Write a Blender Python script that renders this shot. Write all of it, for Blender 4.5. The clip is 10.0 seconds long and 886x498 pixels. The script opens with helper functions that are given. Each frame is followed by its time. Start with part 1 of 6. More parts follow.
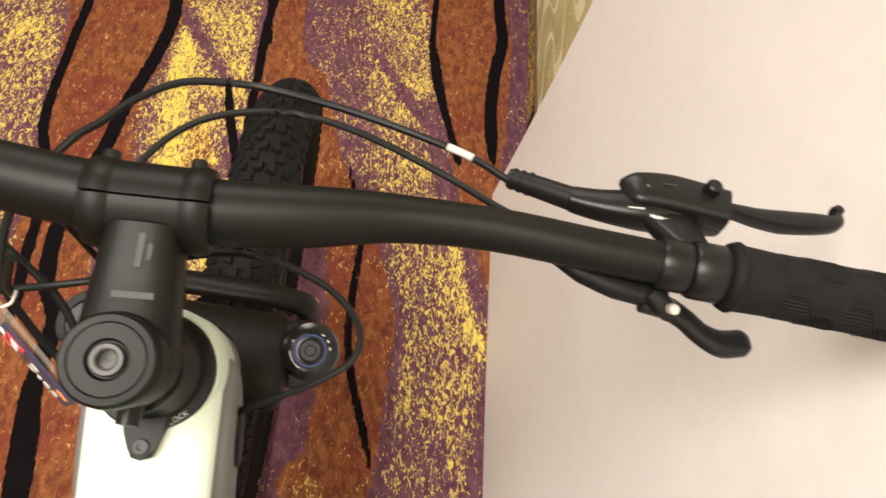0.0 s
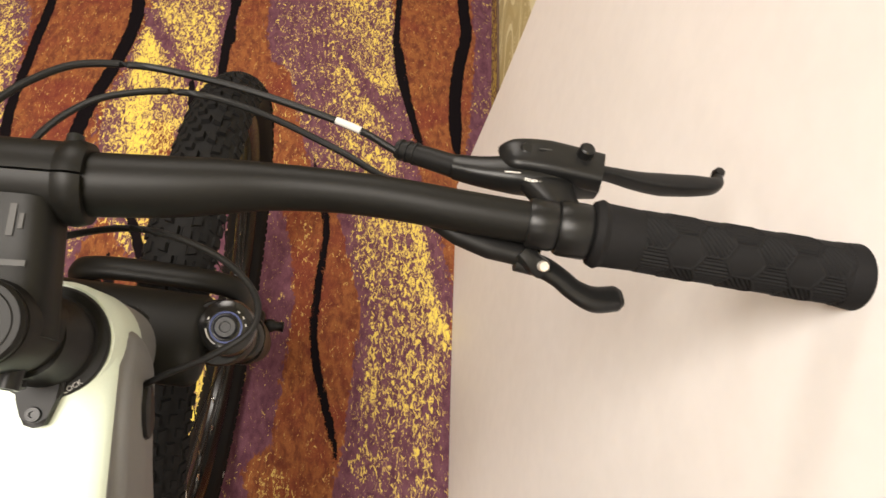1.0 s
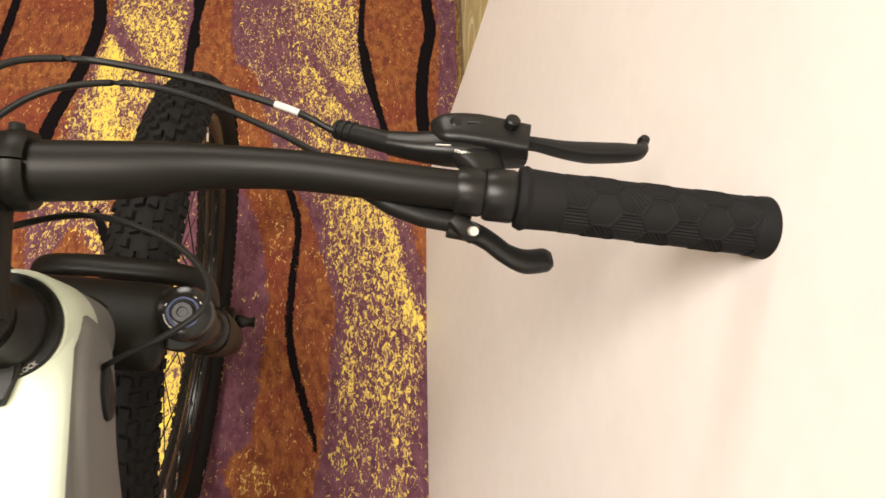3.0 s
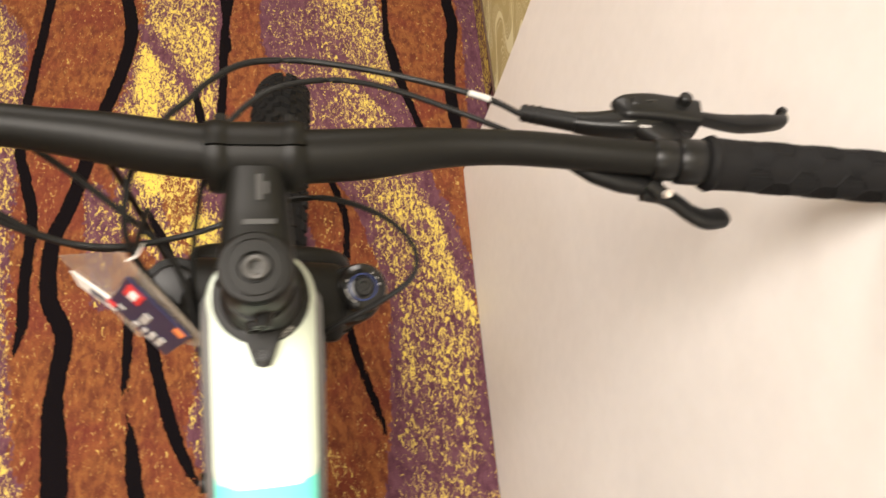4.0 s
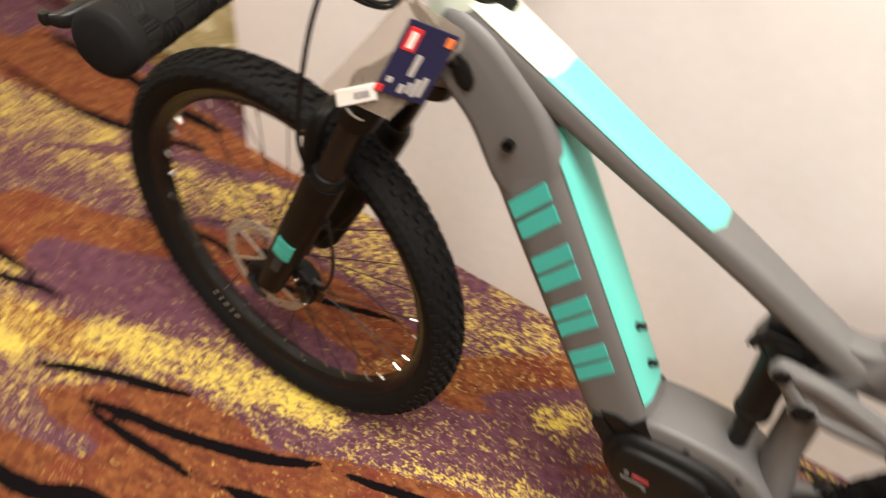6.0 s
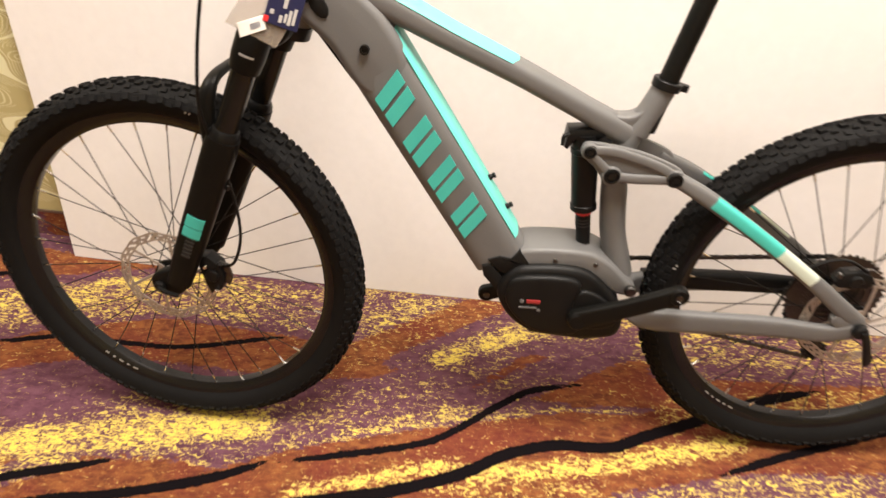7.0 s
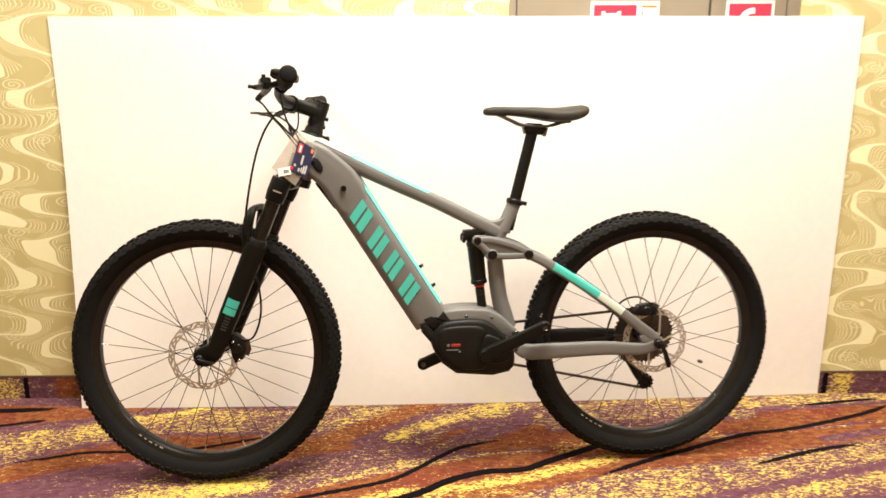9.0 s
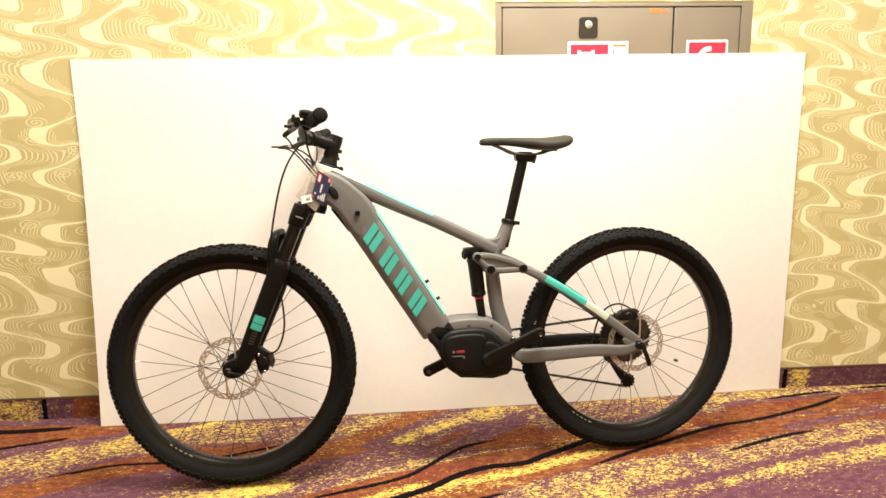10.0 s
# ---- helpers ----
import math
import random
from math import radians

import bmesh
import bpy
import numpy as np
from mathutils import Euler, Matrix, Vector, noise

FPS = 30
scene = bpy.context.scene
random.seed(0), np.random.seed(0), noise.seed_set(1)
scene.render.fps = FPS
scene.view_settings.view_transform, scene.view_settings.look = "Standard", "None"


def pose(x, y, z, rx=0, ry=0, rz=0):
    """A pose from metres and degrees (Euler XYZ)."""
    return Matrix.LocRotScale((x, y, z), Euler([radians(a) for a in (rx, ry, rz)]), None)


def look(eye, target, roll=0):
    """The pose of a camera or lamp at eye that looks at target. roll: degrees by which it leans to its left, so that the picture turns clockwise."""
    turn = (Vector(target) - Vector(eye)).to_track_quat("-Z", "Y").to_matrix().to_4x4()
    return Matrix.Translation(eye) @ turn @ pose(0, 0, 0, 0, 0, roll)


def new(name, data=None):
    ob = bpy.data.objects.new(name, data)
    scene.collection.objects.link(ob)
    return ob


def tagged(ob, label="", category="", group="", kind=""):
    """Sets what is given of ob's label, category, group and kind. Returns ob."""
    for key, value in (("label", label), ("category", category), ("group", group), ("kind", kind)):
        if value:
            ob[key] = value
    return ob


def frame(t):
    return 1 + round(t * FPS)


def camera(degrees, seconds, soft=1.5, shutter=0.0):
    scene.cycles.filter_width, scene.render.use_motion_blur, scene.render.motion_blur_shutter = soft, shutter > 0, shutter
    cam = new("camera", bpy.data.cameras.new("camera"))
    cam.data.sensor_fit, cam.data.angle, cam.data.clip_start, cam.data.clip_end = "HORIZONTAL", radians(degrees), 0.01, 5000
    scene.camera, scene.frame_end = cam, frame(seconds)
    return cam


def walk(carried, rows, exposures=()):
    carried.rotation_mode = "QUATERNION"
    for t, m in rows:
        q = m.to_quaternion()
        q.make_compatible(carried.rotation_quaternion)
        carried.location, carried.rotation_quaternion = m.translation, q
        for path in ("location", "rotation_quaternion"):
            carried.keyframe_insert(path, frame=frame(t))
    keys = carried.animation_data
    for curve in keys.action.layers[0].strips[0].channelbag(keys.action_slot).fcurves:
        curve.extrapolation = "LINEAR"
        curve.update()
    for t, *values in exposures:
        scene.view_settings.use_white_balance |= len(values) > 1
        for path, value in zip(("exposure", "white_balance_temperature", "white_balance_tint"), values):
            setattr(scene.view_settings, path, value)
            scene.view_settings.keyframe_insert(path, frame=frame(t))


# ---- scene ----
cam = camera(66.3, 10.0, shutter=0.6)
PATH = [
    (0, (0.427, 0.163, 1.265), (-0.639, 0.42, -0.408), 14.8),
    (0.5, (0.44, 0.199, 1.271), (-0.623, 0.467, -0.402), 14.5),
    (1, (0.452, 0.22, 1.275), (-0.612, 0.503, -0.395), 14.2),
    (1.5, (0.459, 0.239, 1.274), (-0.603, 0.532, -0.395), 14.1),
    (2, (0.471, 0.255, 1.278), (-0.588, 0.561, -0.39), 13.9),
    (2.2, (0.476, 0.257, 1.279), (-0.589, 0.566, -0.385), 13.8),
    (3.3, (0.48, 0.222, 1.287), (-0.572, 0.565, -0.38), 13.6),
    (3.5, (0.483, 0.198, 1.288), (-0.564, 0.548, -0.38), 13.6),
    (4, (0.507, 0.099, 1.305), (-0.537, 0.471, -0.359), 12.7),
    (4.5, (0.524, -0.017, 1.301), (-0.508, 0.473, -0.341), 11.6),
    (5, (0.571, -0.159, 1.287), (-0.401, 0.518, -0.325), 11.2),
    (5.5, (0.582, -0.32, 1.264), (-0.287, 0.534, -0.322), 8.6),
    (6, (0.551, -0.5, 1.248), (-0.017, 0.66, -0.279), 4.9),
    (6.2, (0.544, -0.571, 1.222), (0.137, 0.734, -0.238), 3.0),
    (7.3, (0.513, -1.109, 1.114), (0.456, 0.586, 0.053), 1.7),
    (7.5, (0.489, -1.22, 1.102), (0.438, 0.532, 0.138), 1.4),
    (8, (0.399, -1.45, 1.069), (0.514, 0.421, 0.374), 0.8),
    (8.5, (0.414, -1.59, 1.046), (0.578, 0.333, 0.519), 0.2),
    (9, (0.438, -1.726, 1.01), (0.642, 0.215, 0.574), -0.1),
    (9.5, (0.38, -1.841, 1.018), (0.631, 0.105, 0.63), -0.5),
    (10, (0.302, -1.911, 1.042), (0.613, 0.029, 0.666), -0.9),
]
walk(cam, [(t, look(eye, target, roll)) for t, eye, target, roll in PATH],
     [(0, 0.06, 6600, 12), (2, 0.10, 6750, 13), (3.5, 0.10, 6800, 13), (4.5, 0.10, 6600, 12), (5.2, 0.04, 6600, 11), (6.2, 0.02, 6650, 15), (7.3, 0.44, 6800, 14), (8.5, 0.54, 7000, 12), (10, 0.50, 7050, 10)])

# ---- light: warm ceiling lamps of a hotel corridor, no daylight ----
world = bpy.data.worlds.new("world")
scene.world = world
world.use_nodes = True
world.node_tree.nodes["Background"].inputs[0].default_value = (1.0, 0.9, 0.78, 1)
world.node_tree.nodes["Background"].inputs[1].default_value = 0.02
scene.view_settings.exposure = 0.0

# The room follows the wall, which is turned a little against the bicycle.
ROOM = pose(0, 0.5165, 0, 0, 0, -5.4)
CEILING = 2.6
LAMP_ROWS = [(-1.5, -0.85, 36), (0.9, -0.85, 76), (3.4, -0.85, 40), (0.2, -3.5, 10), (2.4, -3.5, 12)]
for u, v, power in LAMP_ROWS:
    lamp = bpy.data.lights.new("ceiling_lamp_light", "AREA")
    lamp.shape, lamp.size, lamp.energy, lamp.color = "DISK", 1.0, power, (1.0, 0.950, 0.870)
    light = new("ceiling_lamp_light", lamp)
    light.matrix_world = ROOM @ pose(u, v, CEILING - 0.05)


# ---- materials ----
def node(tree, kind, **values):
    n = tree.nodes.new(kind)
    for key, value in values.items():
        if key in n.inputs:
            n.inputs[key].default_value = value
    return n


def link(tree, a, b):
    tree.links.new(a, b)


def maths(tree, operation, a, b=None, clamp=False):
    n = tree.nodes.new("ShaderNodeMath")
    n.operation, n.use_clamp = operation, clamp
    for i, v in enumerate((a, b)):
        if v is None:
            continue
        if isinstance(v, (int, float)):
            n.inputs[i].default_value = v
        else:
            tree.links.new(v, n.inputs[i])
    return n.outputs[0]


def mixed(tree, factor, a, b):
    n = tree.nodes.new("ShaderNodeMix")
    n.data_type = "RGBA"
    for i, v in ((0, factor), (6, a), (7, b)):
        if isinstance(v, (int, float)):
            n.inputs[i].default_value = v
        elif isinstance(v, tuple):
            n.inputs[i].default_value = (*v, 1)
        else:
            tree.links.new(v, n.inputs[i])
    return n.outputs[2]


def ramp(tree, value, low, high):
    n = tree.nodes.new("ShaderNodeMapRange")
    n.interpolation_type = "SMOOTHSTEP"
    tree.links.new(value, n.inputs[0])
    n.inputs[1].default_value, n.inputs[2].default_value = low, high
    return n.outputs[0]


def noise_of(tree, vector, scale, detail=3.0, rough=0.55, distortion=0.0):
    n = tree.nodes.new("ShaderNodeTexNoise")
    n.inputs["Scale"].default_value, n.inputs["Detail"].default_value = scale, detail
    n.inputs["Roughness"].default_value, n.inputs["Distortion"].default_value = rough, distortion
    tree.links.new(vector, n.inputs["Vector"])
    return n.outputs["Fac"]


def surface(name, color, rough=0.5, metal=0.0, vary=0.12, grain=220.0, stain=9.0, bump=0.0, coat=0.0, spec=0.5):
    """A plain stuff with grain and stains: two scales of variation in colour and gloss, and a fine relief."""
    m = bpy.data.materials.new(name)
    m.use_nodes = True
    t = m.node_tree
    b = t.nodes["Principled BSDF"]
    where = t.nodes.new("ShaderNodeTexCoord").outputs["Object"]
    fine, broad = noise_of(t, where, grain, 2), noise_of(t, where, stain, 4)
    both = maths(t, "ADD", maths(t, "MULTIPLY", fine, 0.5), maths(t, "MULTIPLY", broad, 0.5))
    dark = tuple(c * (1 - vary) for c in color)
    light_ = tuple(min(1, c * (1 + vary)) for c in color)
    link(t, mixed(t, ramp(t, both, 0.3, 0.7), dark, light_), b.inputs["Base Color"])
    link(t, maths(t, "ADD", rough - 0.06, maths(t, "MULTIPLY", broad, 0.12)), b.inputs["Roughness"])
    b.inputs["Metallic"].default_value = metal
    b.inputs["Coat Weight"].default_value = coat
    b.inputs["Specular IOR Level"].default_value = spec
    if bump:
        n = node(t, "ShaderNodeBump", Strength=0.6, Distance=bump)
        link(t, fine, n.inputs["Height"])
        link(t, n.outputs[0], b.inputs["Normal"])
    return m


BLACK = surface("black_anodised_metal", (0.0065, 0.0065, 0.0064), 0.36, 0.0, 0.15, 400, 12, 0.00004, spec=0.22)
MATT = surface("matt_black_metal", (0.0050, 0.0048, 0.0041), 0.46, 0.0, 0.15, 600, 14, 0.00005, spec=0.16)
PLASTIC = surface("black_plastic", (0.0055, 0.0054, 0.0052), 0.48, 0.0, 0.2, 500, 20, 0.00006, spec=0.2)
GLOSSY = surface("glossy_black_paint", (0.007, 0.007, 0.007), 0.24, 0.0, 0.1, 300, 12, spec=0.35)
RUBBER = surface("tyre_rubber", (0.0050, 0.0048, 0.0048), 0.72, 0.0, 0.25, 300, 16, 0.00012, spec=0.16)
GRIP = surface("grip_rubber", (0.0060, 0.0058, 0.0060), 0.7, 0.0, 0.2, 500, 30, 0.00004, spec=0.14)
GREY = surface("matt_grey_paint", (0.124, 0.124, 0.123), 0.5, 0.0, 0.06, 900, 6, 0.00002)
# One teal in two tones: lighter for faces towards the lamps, darker for shaded sides.
TEAL = surface("teal_paint", (0.115, 0.58, 0.50), 0.48, 0.0, 0.05, 900, 8)
TEAL_SHADED = surface("teal_paint_shaded", (0.045, 0.45, 0.39), 0.5, 0.0, 0.05, 900, 8)
WHITE = surface("white_paint", (0.53, 0.60, 0.51), 0.42, 0.0, 0.03, 900, 8)
STEEL = surface("brushed_steel", (0.62, 0.57, 0.51), 0.38, 0.55, 0.1, 300, 14, 0.00003)
SILVER = surface("polished_steel", (0.72, 0.69, 0.64), 0.22, 1.0, 0.08, 300, 14)
DISC_STEEL = surface("worn_disc_steel", (0.44, 0.40, 0.35), 0.42, 0.6, 0.15, 300, 30)
DARK_STEEL = surface("dark_steel", (0.10, 0.095, 0.09), 0.35, 1.0, 0.2, 300, 20)
RED = surface("red_plastic", (0.62, 0.03, 0.03), 0.4, 0.0, 0.08)
DULL_RED = surface("dull_red_print", (0.30, 0.022, 0.024), 0.5, 0.0, 0.08)
BLUE = surface("blue_anodised_metal", (0.004, 0.018, 0.11), 0.45, 0.0, 0.1, spec=0.3)
ORANGE = surface("orange_print", (0.75, 0.20, 0.05), 0.5, 0.0, 0.05)
FAINT = surface("faint_grey_print", (0.022, 0.0215, 0.020), 0.6)
NAVY = surface("navy_card", (0.012, 0.014, 0.05), 0.4, 0.0, 0.1, 300, 20)
PAPER = surface("white_paper", (0.78, 0.76, 0.72), 0.6, 0.0, 0.04)
SIGN_RED = surface("sign_red", (0.66, 0.03, 0.07), 0.4, 0.0, 0.04)
PALE = surface("pale_print_and_glint", (0.42, 0.405, 0.385), 0.5, 0.0, 0.05)
CABINET = surface("brushed_steel_sheet", (0.50, 0.465, 0.41), 0.34, 0.85, 0.05, 700, 5, 0.00004)
CEILING_PAINT = surface("ceiling_paint", (0.72, 0.68, 0.60), 0.7, 0.0, 0.03, 200, 3)
PLAIN_PAPER = surface("plain_beige_wall_paper", (0.58, 0.47, 0.26), 0.7, 0.0, 0.06, 60, 3)


def clear_film():
    """Thin milky plastic: mostly see-through, with a grey sheen."""
    m = bpy.data.materials.new("clear_plastic_film")
    m.use_nodes = True
    t = m.node_tree
    b = t.nodes["Principled BSDF"]
    where = t.nodes.new("ShaderNodeTexCoord").outputs["Object"]
    b.inputs["Base Color"].default_value = (0.36, 0.30, 0.24, 1)
    b.inputs["Roughness"].default_value = 0.22
    crease = node(t, "ShaderNodeBump", Strength=0.5, Distance=0.002)
    link(t, noise_of(t, where, 38, 2), crease.inputs["Height"])
    link(t, crease.outputs[0], b.inputs["Normal"])
    clear = t.nodes.new("ShaderNodeBsdfTransparent")
    mix = t.nodes.new("ShaderNodeMixShader")
    mix.inputs[0].default_value = 0.32
    link(t, clear.outputs[0], mix.inputs[1])
    link(t, b.outputs[0], mix.inputs[2])
    link(t, mix.outputs[0], t.nodes["Material Output"].inputs["Surface"])
    return m


def screen_glass():
    m = bpy.data.materials.new("display_glass_glare")
    m.use_nodes = True
    b = m.node_tree.nodes["Principled BSDF"]
    # The pale base colour stands for the ceiling light reflected in the glass.
    b.inputs["Base Color"].default_value = (0.62, 0.63, 0.60, 1)
    b.inputs["Roughness"].default_value = 0.12
    return m


def carpet_pile():
    """Woven carpet: rust, purple and yellow flecks in long bands, with black tiger stripes. The bands and the stripes' outlines come
    from the sheet's own values, their ragged edges and flecks from noise."""
    m = bpy.data.materials.new("carpet")
    m.use_nodes = True
    t = m.node_tree
    b = t.nodes["Principled BSDF"]
    where = t.nodes.new("ShaderNodeTexCoord").outputs["Object"]
    stretch = t.nodes.new("ShaderNodeMapping")
    stretch.inputs["Scale"].default_value = (0.5, 1.0, 1.0)
    stretch.inputs["Rotation"].default_value = (0, 0, 0.25)
    link(t, where, stretch.inputs["Vector"])
    along = stretch.outputs[0]

    def value(name):
        n = t.nodes.new("ShaderNodeAttribute")
        n.attribute_name = name
        return n.outputs["Fac"]

    fleck, fine, broad = noise_of(t, along, 128, 3.0, 0.68, 1.2), noise_of(t, where, 420, 2), noise_of(t, where, 14, 4, 0.6)
    edge = noise_of(t, along, 95, 2.5, 0.6, 0.5)
    thread = noise_of(t, where, 330, 2.0, 0.6)
    medium = noise_of(t, along, 60, 3.0, 0.65, 0.4)
    patch = noise_of(t, where, 5.5, 3.0, 0.6, 0.3)
    # rust, mottled from red brown to light orange
    rust = mixed(t, ramp(t, medium, 0.30, 0.70), (0.112, 0.031, 0.019), (0.265, 0.098, 0.034))
    rust = mixed(t, maths(t, "MULTIPLY", ramp(t, patch, 0.44, 0.62), 0.62), rust, (0.150, 0.028, 0.024))
    rust = mixed(t, maths(t, "MULTIPLY", ramp(t, broad, 0.46, 0.66), 0.40), rust, (0.245, 0.072, 0.030))
    rust = mixed(t, maths(t, "MULTIPLY", ramp(t, fleck, 0.54, 0.70), 0.42), rust, (0.45, 0.225, 0.060))
    rust = mixed(t, maths(t, "MULTIPLY", ramp(t, thread, 0.56, 0.70), 0.45), rust, (0.075, 0.020, 0.022))
    purple = mixed(t, ramp(t, medium, 0.3, 0.7), (0.090, 0.034, 0.052), (0.150, 0.065, 0.088))
    purple = mixed(t, maths(t, "MULTIPLY", ramp(t, fleck, 0.58, 0.70), 0.30), purple, (0.24, 0.105, 0.080))
    is_rust = ramp(t, maths(t, "ADD", value("rust"), maths(t, "MULTIPLY", maths(t, "SUBTRACT", edge, 0.5), 1.5)), 0.40, 0.60)
    ground = mixed(t, is_rust, purple, rust)
    # yellow flecks, the denser the higher the value, gathered in drifts
    level = maths(t, "SUBTRACT", 0.672, maths(t, "MULTIPLY", value("yellow"), 0.295))
    drifts = maths(t, "ADD", maths(t, "MULTIPLY", maths(t, "SUBTRACT", broad, 0.5), 0.24), maths(t, "MULTIPLY", maths(t, "SUBTRACT", patch, 0.5), 0.14))
    excess = maths(t, "SUBTRACT", maths(t, "ADD", maths(t, "ADD", fleck, maths(t, "MULTIPLY", maths(t, "SUBTRACT", thread, 0.5), 0.16)), drifts), level)
    yellow = mixed(t, ramp(t, excess, 0.0, 0.16), (0.46, 0.31, 0.115), (0.76, 0.585, 0.105))
    ground = mixed(t, ramp(t, excess, -0.035, 0.055), ground, yellow)
    ragged = maths(t, "ADD", maths(t, "MULTIPLY", maths(t, "SUBTRACT", edge, 0.5), 0.010), maths(t, "MULTIPLY", maths(t, "SUBTRACT", thread, 0.5), 0.008))
    stripe = maths(t, "ADD", value("stripe"), ragged)
    ground = mixed(t, ramp(t, stripe, -0.0008, 0.0012), ground, (0.0045, 0.0035, 0.0045))
    ground = mixed(t, maths(t, "MULTIPLY", ramp(t, fine, 0.35, 0.65), 0.18), ground, (0.012, 0.007, 0.007))
    link(t, ground, b.inputs["Base Color"])
    b.inputs["Roughness"].default_value = 0.95
    b.inputs["Specular IOR Level"].default_value = 0.05
    n = node(t, "ShaderNodeBump", Strength=0.7, Distance=0.0015)
    link(t, fine, n.inputs["Height"])
    link(t, n.outputs[0], b.inputs["Normal"])
    return m


def wall_paper():
    """Sand-coloured wall paper with cream currents that wind and curl in long level loops, and fine lines inside them."""
    m = bpy.data.materials.new("patterned_wall_paper")
    m.use_nodes = True
    t = m.node_tree
    b = t.nodes["Principled BSDF"]
    where = t.nodes.new("ShaderNodeTexCoord").outputs["Object"]
    split = t.nodes.new("ShaderNodeSeparateXYZ")
    link(t, where, split.inputs[0])
    x, z = split.outputs["X"], split.outputs["Z"]
    fine, broad = noise_of(t, where, 500, 2), noise_of(t, where, 6, 3)
    drift, swell = noise_of(t, where, 2.6, 1.0), noise_of(t, where, 4.2, 1.0, 0.4, 0.6)
    # each current swings from side to side on its way up in round level loops, thick in the bends and thin between them
    turn = maths(t, "ADD", maths(t, "MULTIPLY", z, 2 * math.pi / 0.172), maths(t, "ADD", maths(t, "MULTIPLY", drift, 7.0), maths(t, "MULTIPLY", x, 3.0)))
    wave = maths(t, "SINE", maths(t, "ADD", turn, maths(t, "MULTIPLY", maths(t, "SINE", maths(t, "MULTIPLY", turn, 0.5)), 0.55)))
    swing = maths(t, "SUBTRACT", maths(t, "MULTIPLY", wave, 1.5), maths(t, "MULTIPLY", maths(t, "POWER", wave, 3.0), 0.5))
    sway = maths(t, "MULTIPLY", swing, maths(t, "ADD", 0.24, maths(t, "MULTIPLY", noise_of(t, where, 3.1, 1.0), 0.26)))
    flow = maths(t, "ADD", maths(t, "ADD", maths(t, "MULTIPLY", x, 1 / 0.205), sway), maths(t, "MULTIPLY", swell, 0.8))
    here = maths(t, "FRACT", flow)
    middle = maths(t, "ABSOLUTE", maths(t, "SUBTRACT", here, 0.5))
    bend = maths(t, "POWER", maths(t, "ABSOLUTE", swing), 2.0)
    width = maths(t, "ADD", 0.060, maths(t, "MULTIPLY", maths(t, "MULTIPLY", ramp(t, noise_of(t, where, 5.0, 1.0), 0.36, 0.60), bend), 0.125))
    river = ramp(t, maths(t, "SUBTRACT", width, middle), -0.012, 0.012)
    # fine lines that follow the currents' banks, now two, now five of them
    bank = maths(t, "SUBTRACT", middle, width)
    curl = noise_of(t, where, 7, 1.0, 0.4, 0.6)
    lines = maths(t, "SINE", maths(t, "ADD", maths(t, "MULTIPLY", bank, 2 * math.pi / 0.060), maths(t, "MULTIPLY", curl, 4.0)))
    reach = maths(t, "ADD", 0.07, maths(t, "MULTIPLY", ramp(t, noise_of(t, where, 8, 1), 0.34, 0.58), 0.30))
    shown = maths(t, "MULTIPLY", ramp(t, lines, 0.40, 0.75), ramp(t, maths(t, "SUBTRACT", reach, bank), 0.0, 0.02))
    # small scrolls, wider than they are high
    squeeze = t.nodes.new("ShaderNodeMapping")
    squeeze.inputs["Scale"].default_value = (5.0, 1.0, 10.5)
    link(t, where, squeeze.inputs["Vector"])
    cells = t.nodes.new("ShaderNodeTexVoronoi")
    cells.inputs["Scale"].default_value = 1.0
    cells.inputs["Randomness"].default_value = 0.65
    link(t, squeeze.outputs[0], cells.inputs["Vector"])
    gap = t.nodes.new("ShaderNodeVectorMath")
    gap.operation = "SUBTRACT"
    link(t, squeeze.outputs[0], gap.inputs[0])
    link(t, cells.outputs["Position"], gap.inputs[1])
    part_of = t.nodes.new("ShaderNodeSeparateXYZ")
    link(t, gap.outputs[0], part_of.inputs[0])
    flat = maths(t, "SQRT", maths(t, "ADD", maths(t, "POWER", part_of.outputs["X"], 2.0), maths(t, "POWER", part_of.outputs["Z"], 2.0)))
    angle = maths(t, "ARCTAN2", part_of.outputs["Z"], part_of.outputs["X"])
    scroll = maths(t, "SINE", maths(t, "ADD", maths(t, "MULTIPLY", flat, 2 * math.pi / 0.085), angle))
    scroll = maths(t, "MULTIPLY", ramp(t, scroll, 0.45, 0.80), maths(t, "SUBTRACT", 1.0, ramp(t, flat, 0.185, 0.20)))
    sand = mixed(t, ramp(t, broad, 0.3, 0.7), (0.470, 0.404, 0.192), (0.510, 0.442, 0.214))
    sand = mixed(t, maths(t, "MULTIPLY", maths(t, "MAXIMUM", shown, scroll), 0.80), sand, (0.75, 0.705, 0.44))
    cream = mixed(t, maths(t, "MULTIPLY", scroll, 0.30), (0.79, 0.755, 0.49), (0.60, 0.54, 0.29))
    color = mixed(t, river, sand, cream)
    rim = maths(t, "SUBTRACT", 1.0, ramp(t, maths(t, "ABSOLUTE", maths(t, "SUBTRACT", maths(t, "ADD", width, 0.022), middle)), 0.004, 0.016))
    color = mixed(t, maths(t, "MULTIPLY", rim, 0.35), color, (0.43, 0.34, 0.15))
    link(t, color, b.inputs["Base Color"])
    b.inputs["Roughness"].default_value = 0.55
    n = node(t, "ShaderNodeBump", Strength=0.4, Distance=0.0006)
    link(t, maths(t, "ADD", fine, river), n.inputs["Height"])
    link(t, n.outputs[0], b.inputs["Normal"])
    return m


BOARD = surface("white_board_face", (0.79, 0.762, 0.742), 0.42, 0.0, 0.025, 40, 2.2, 0.00003)
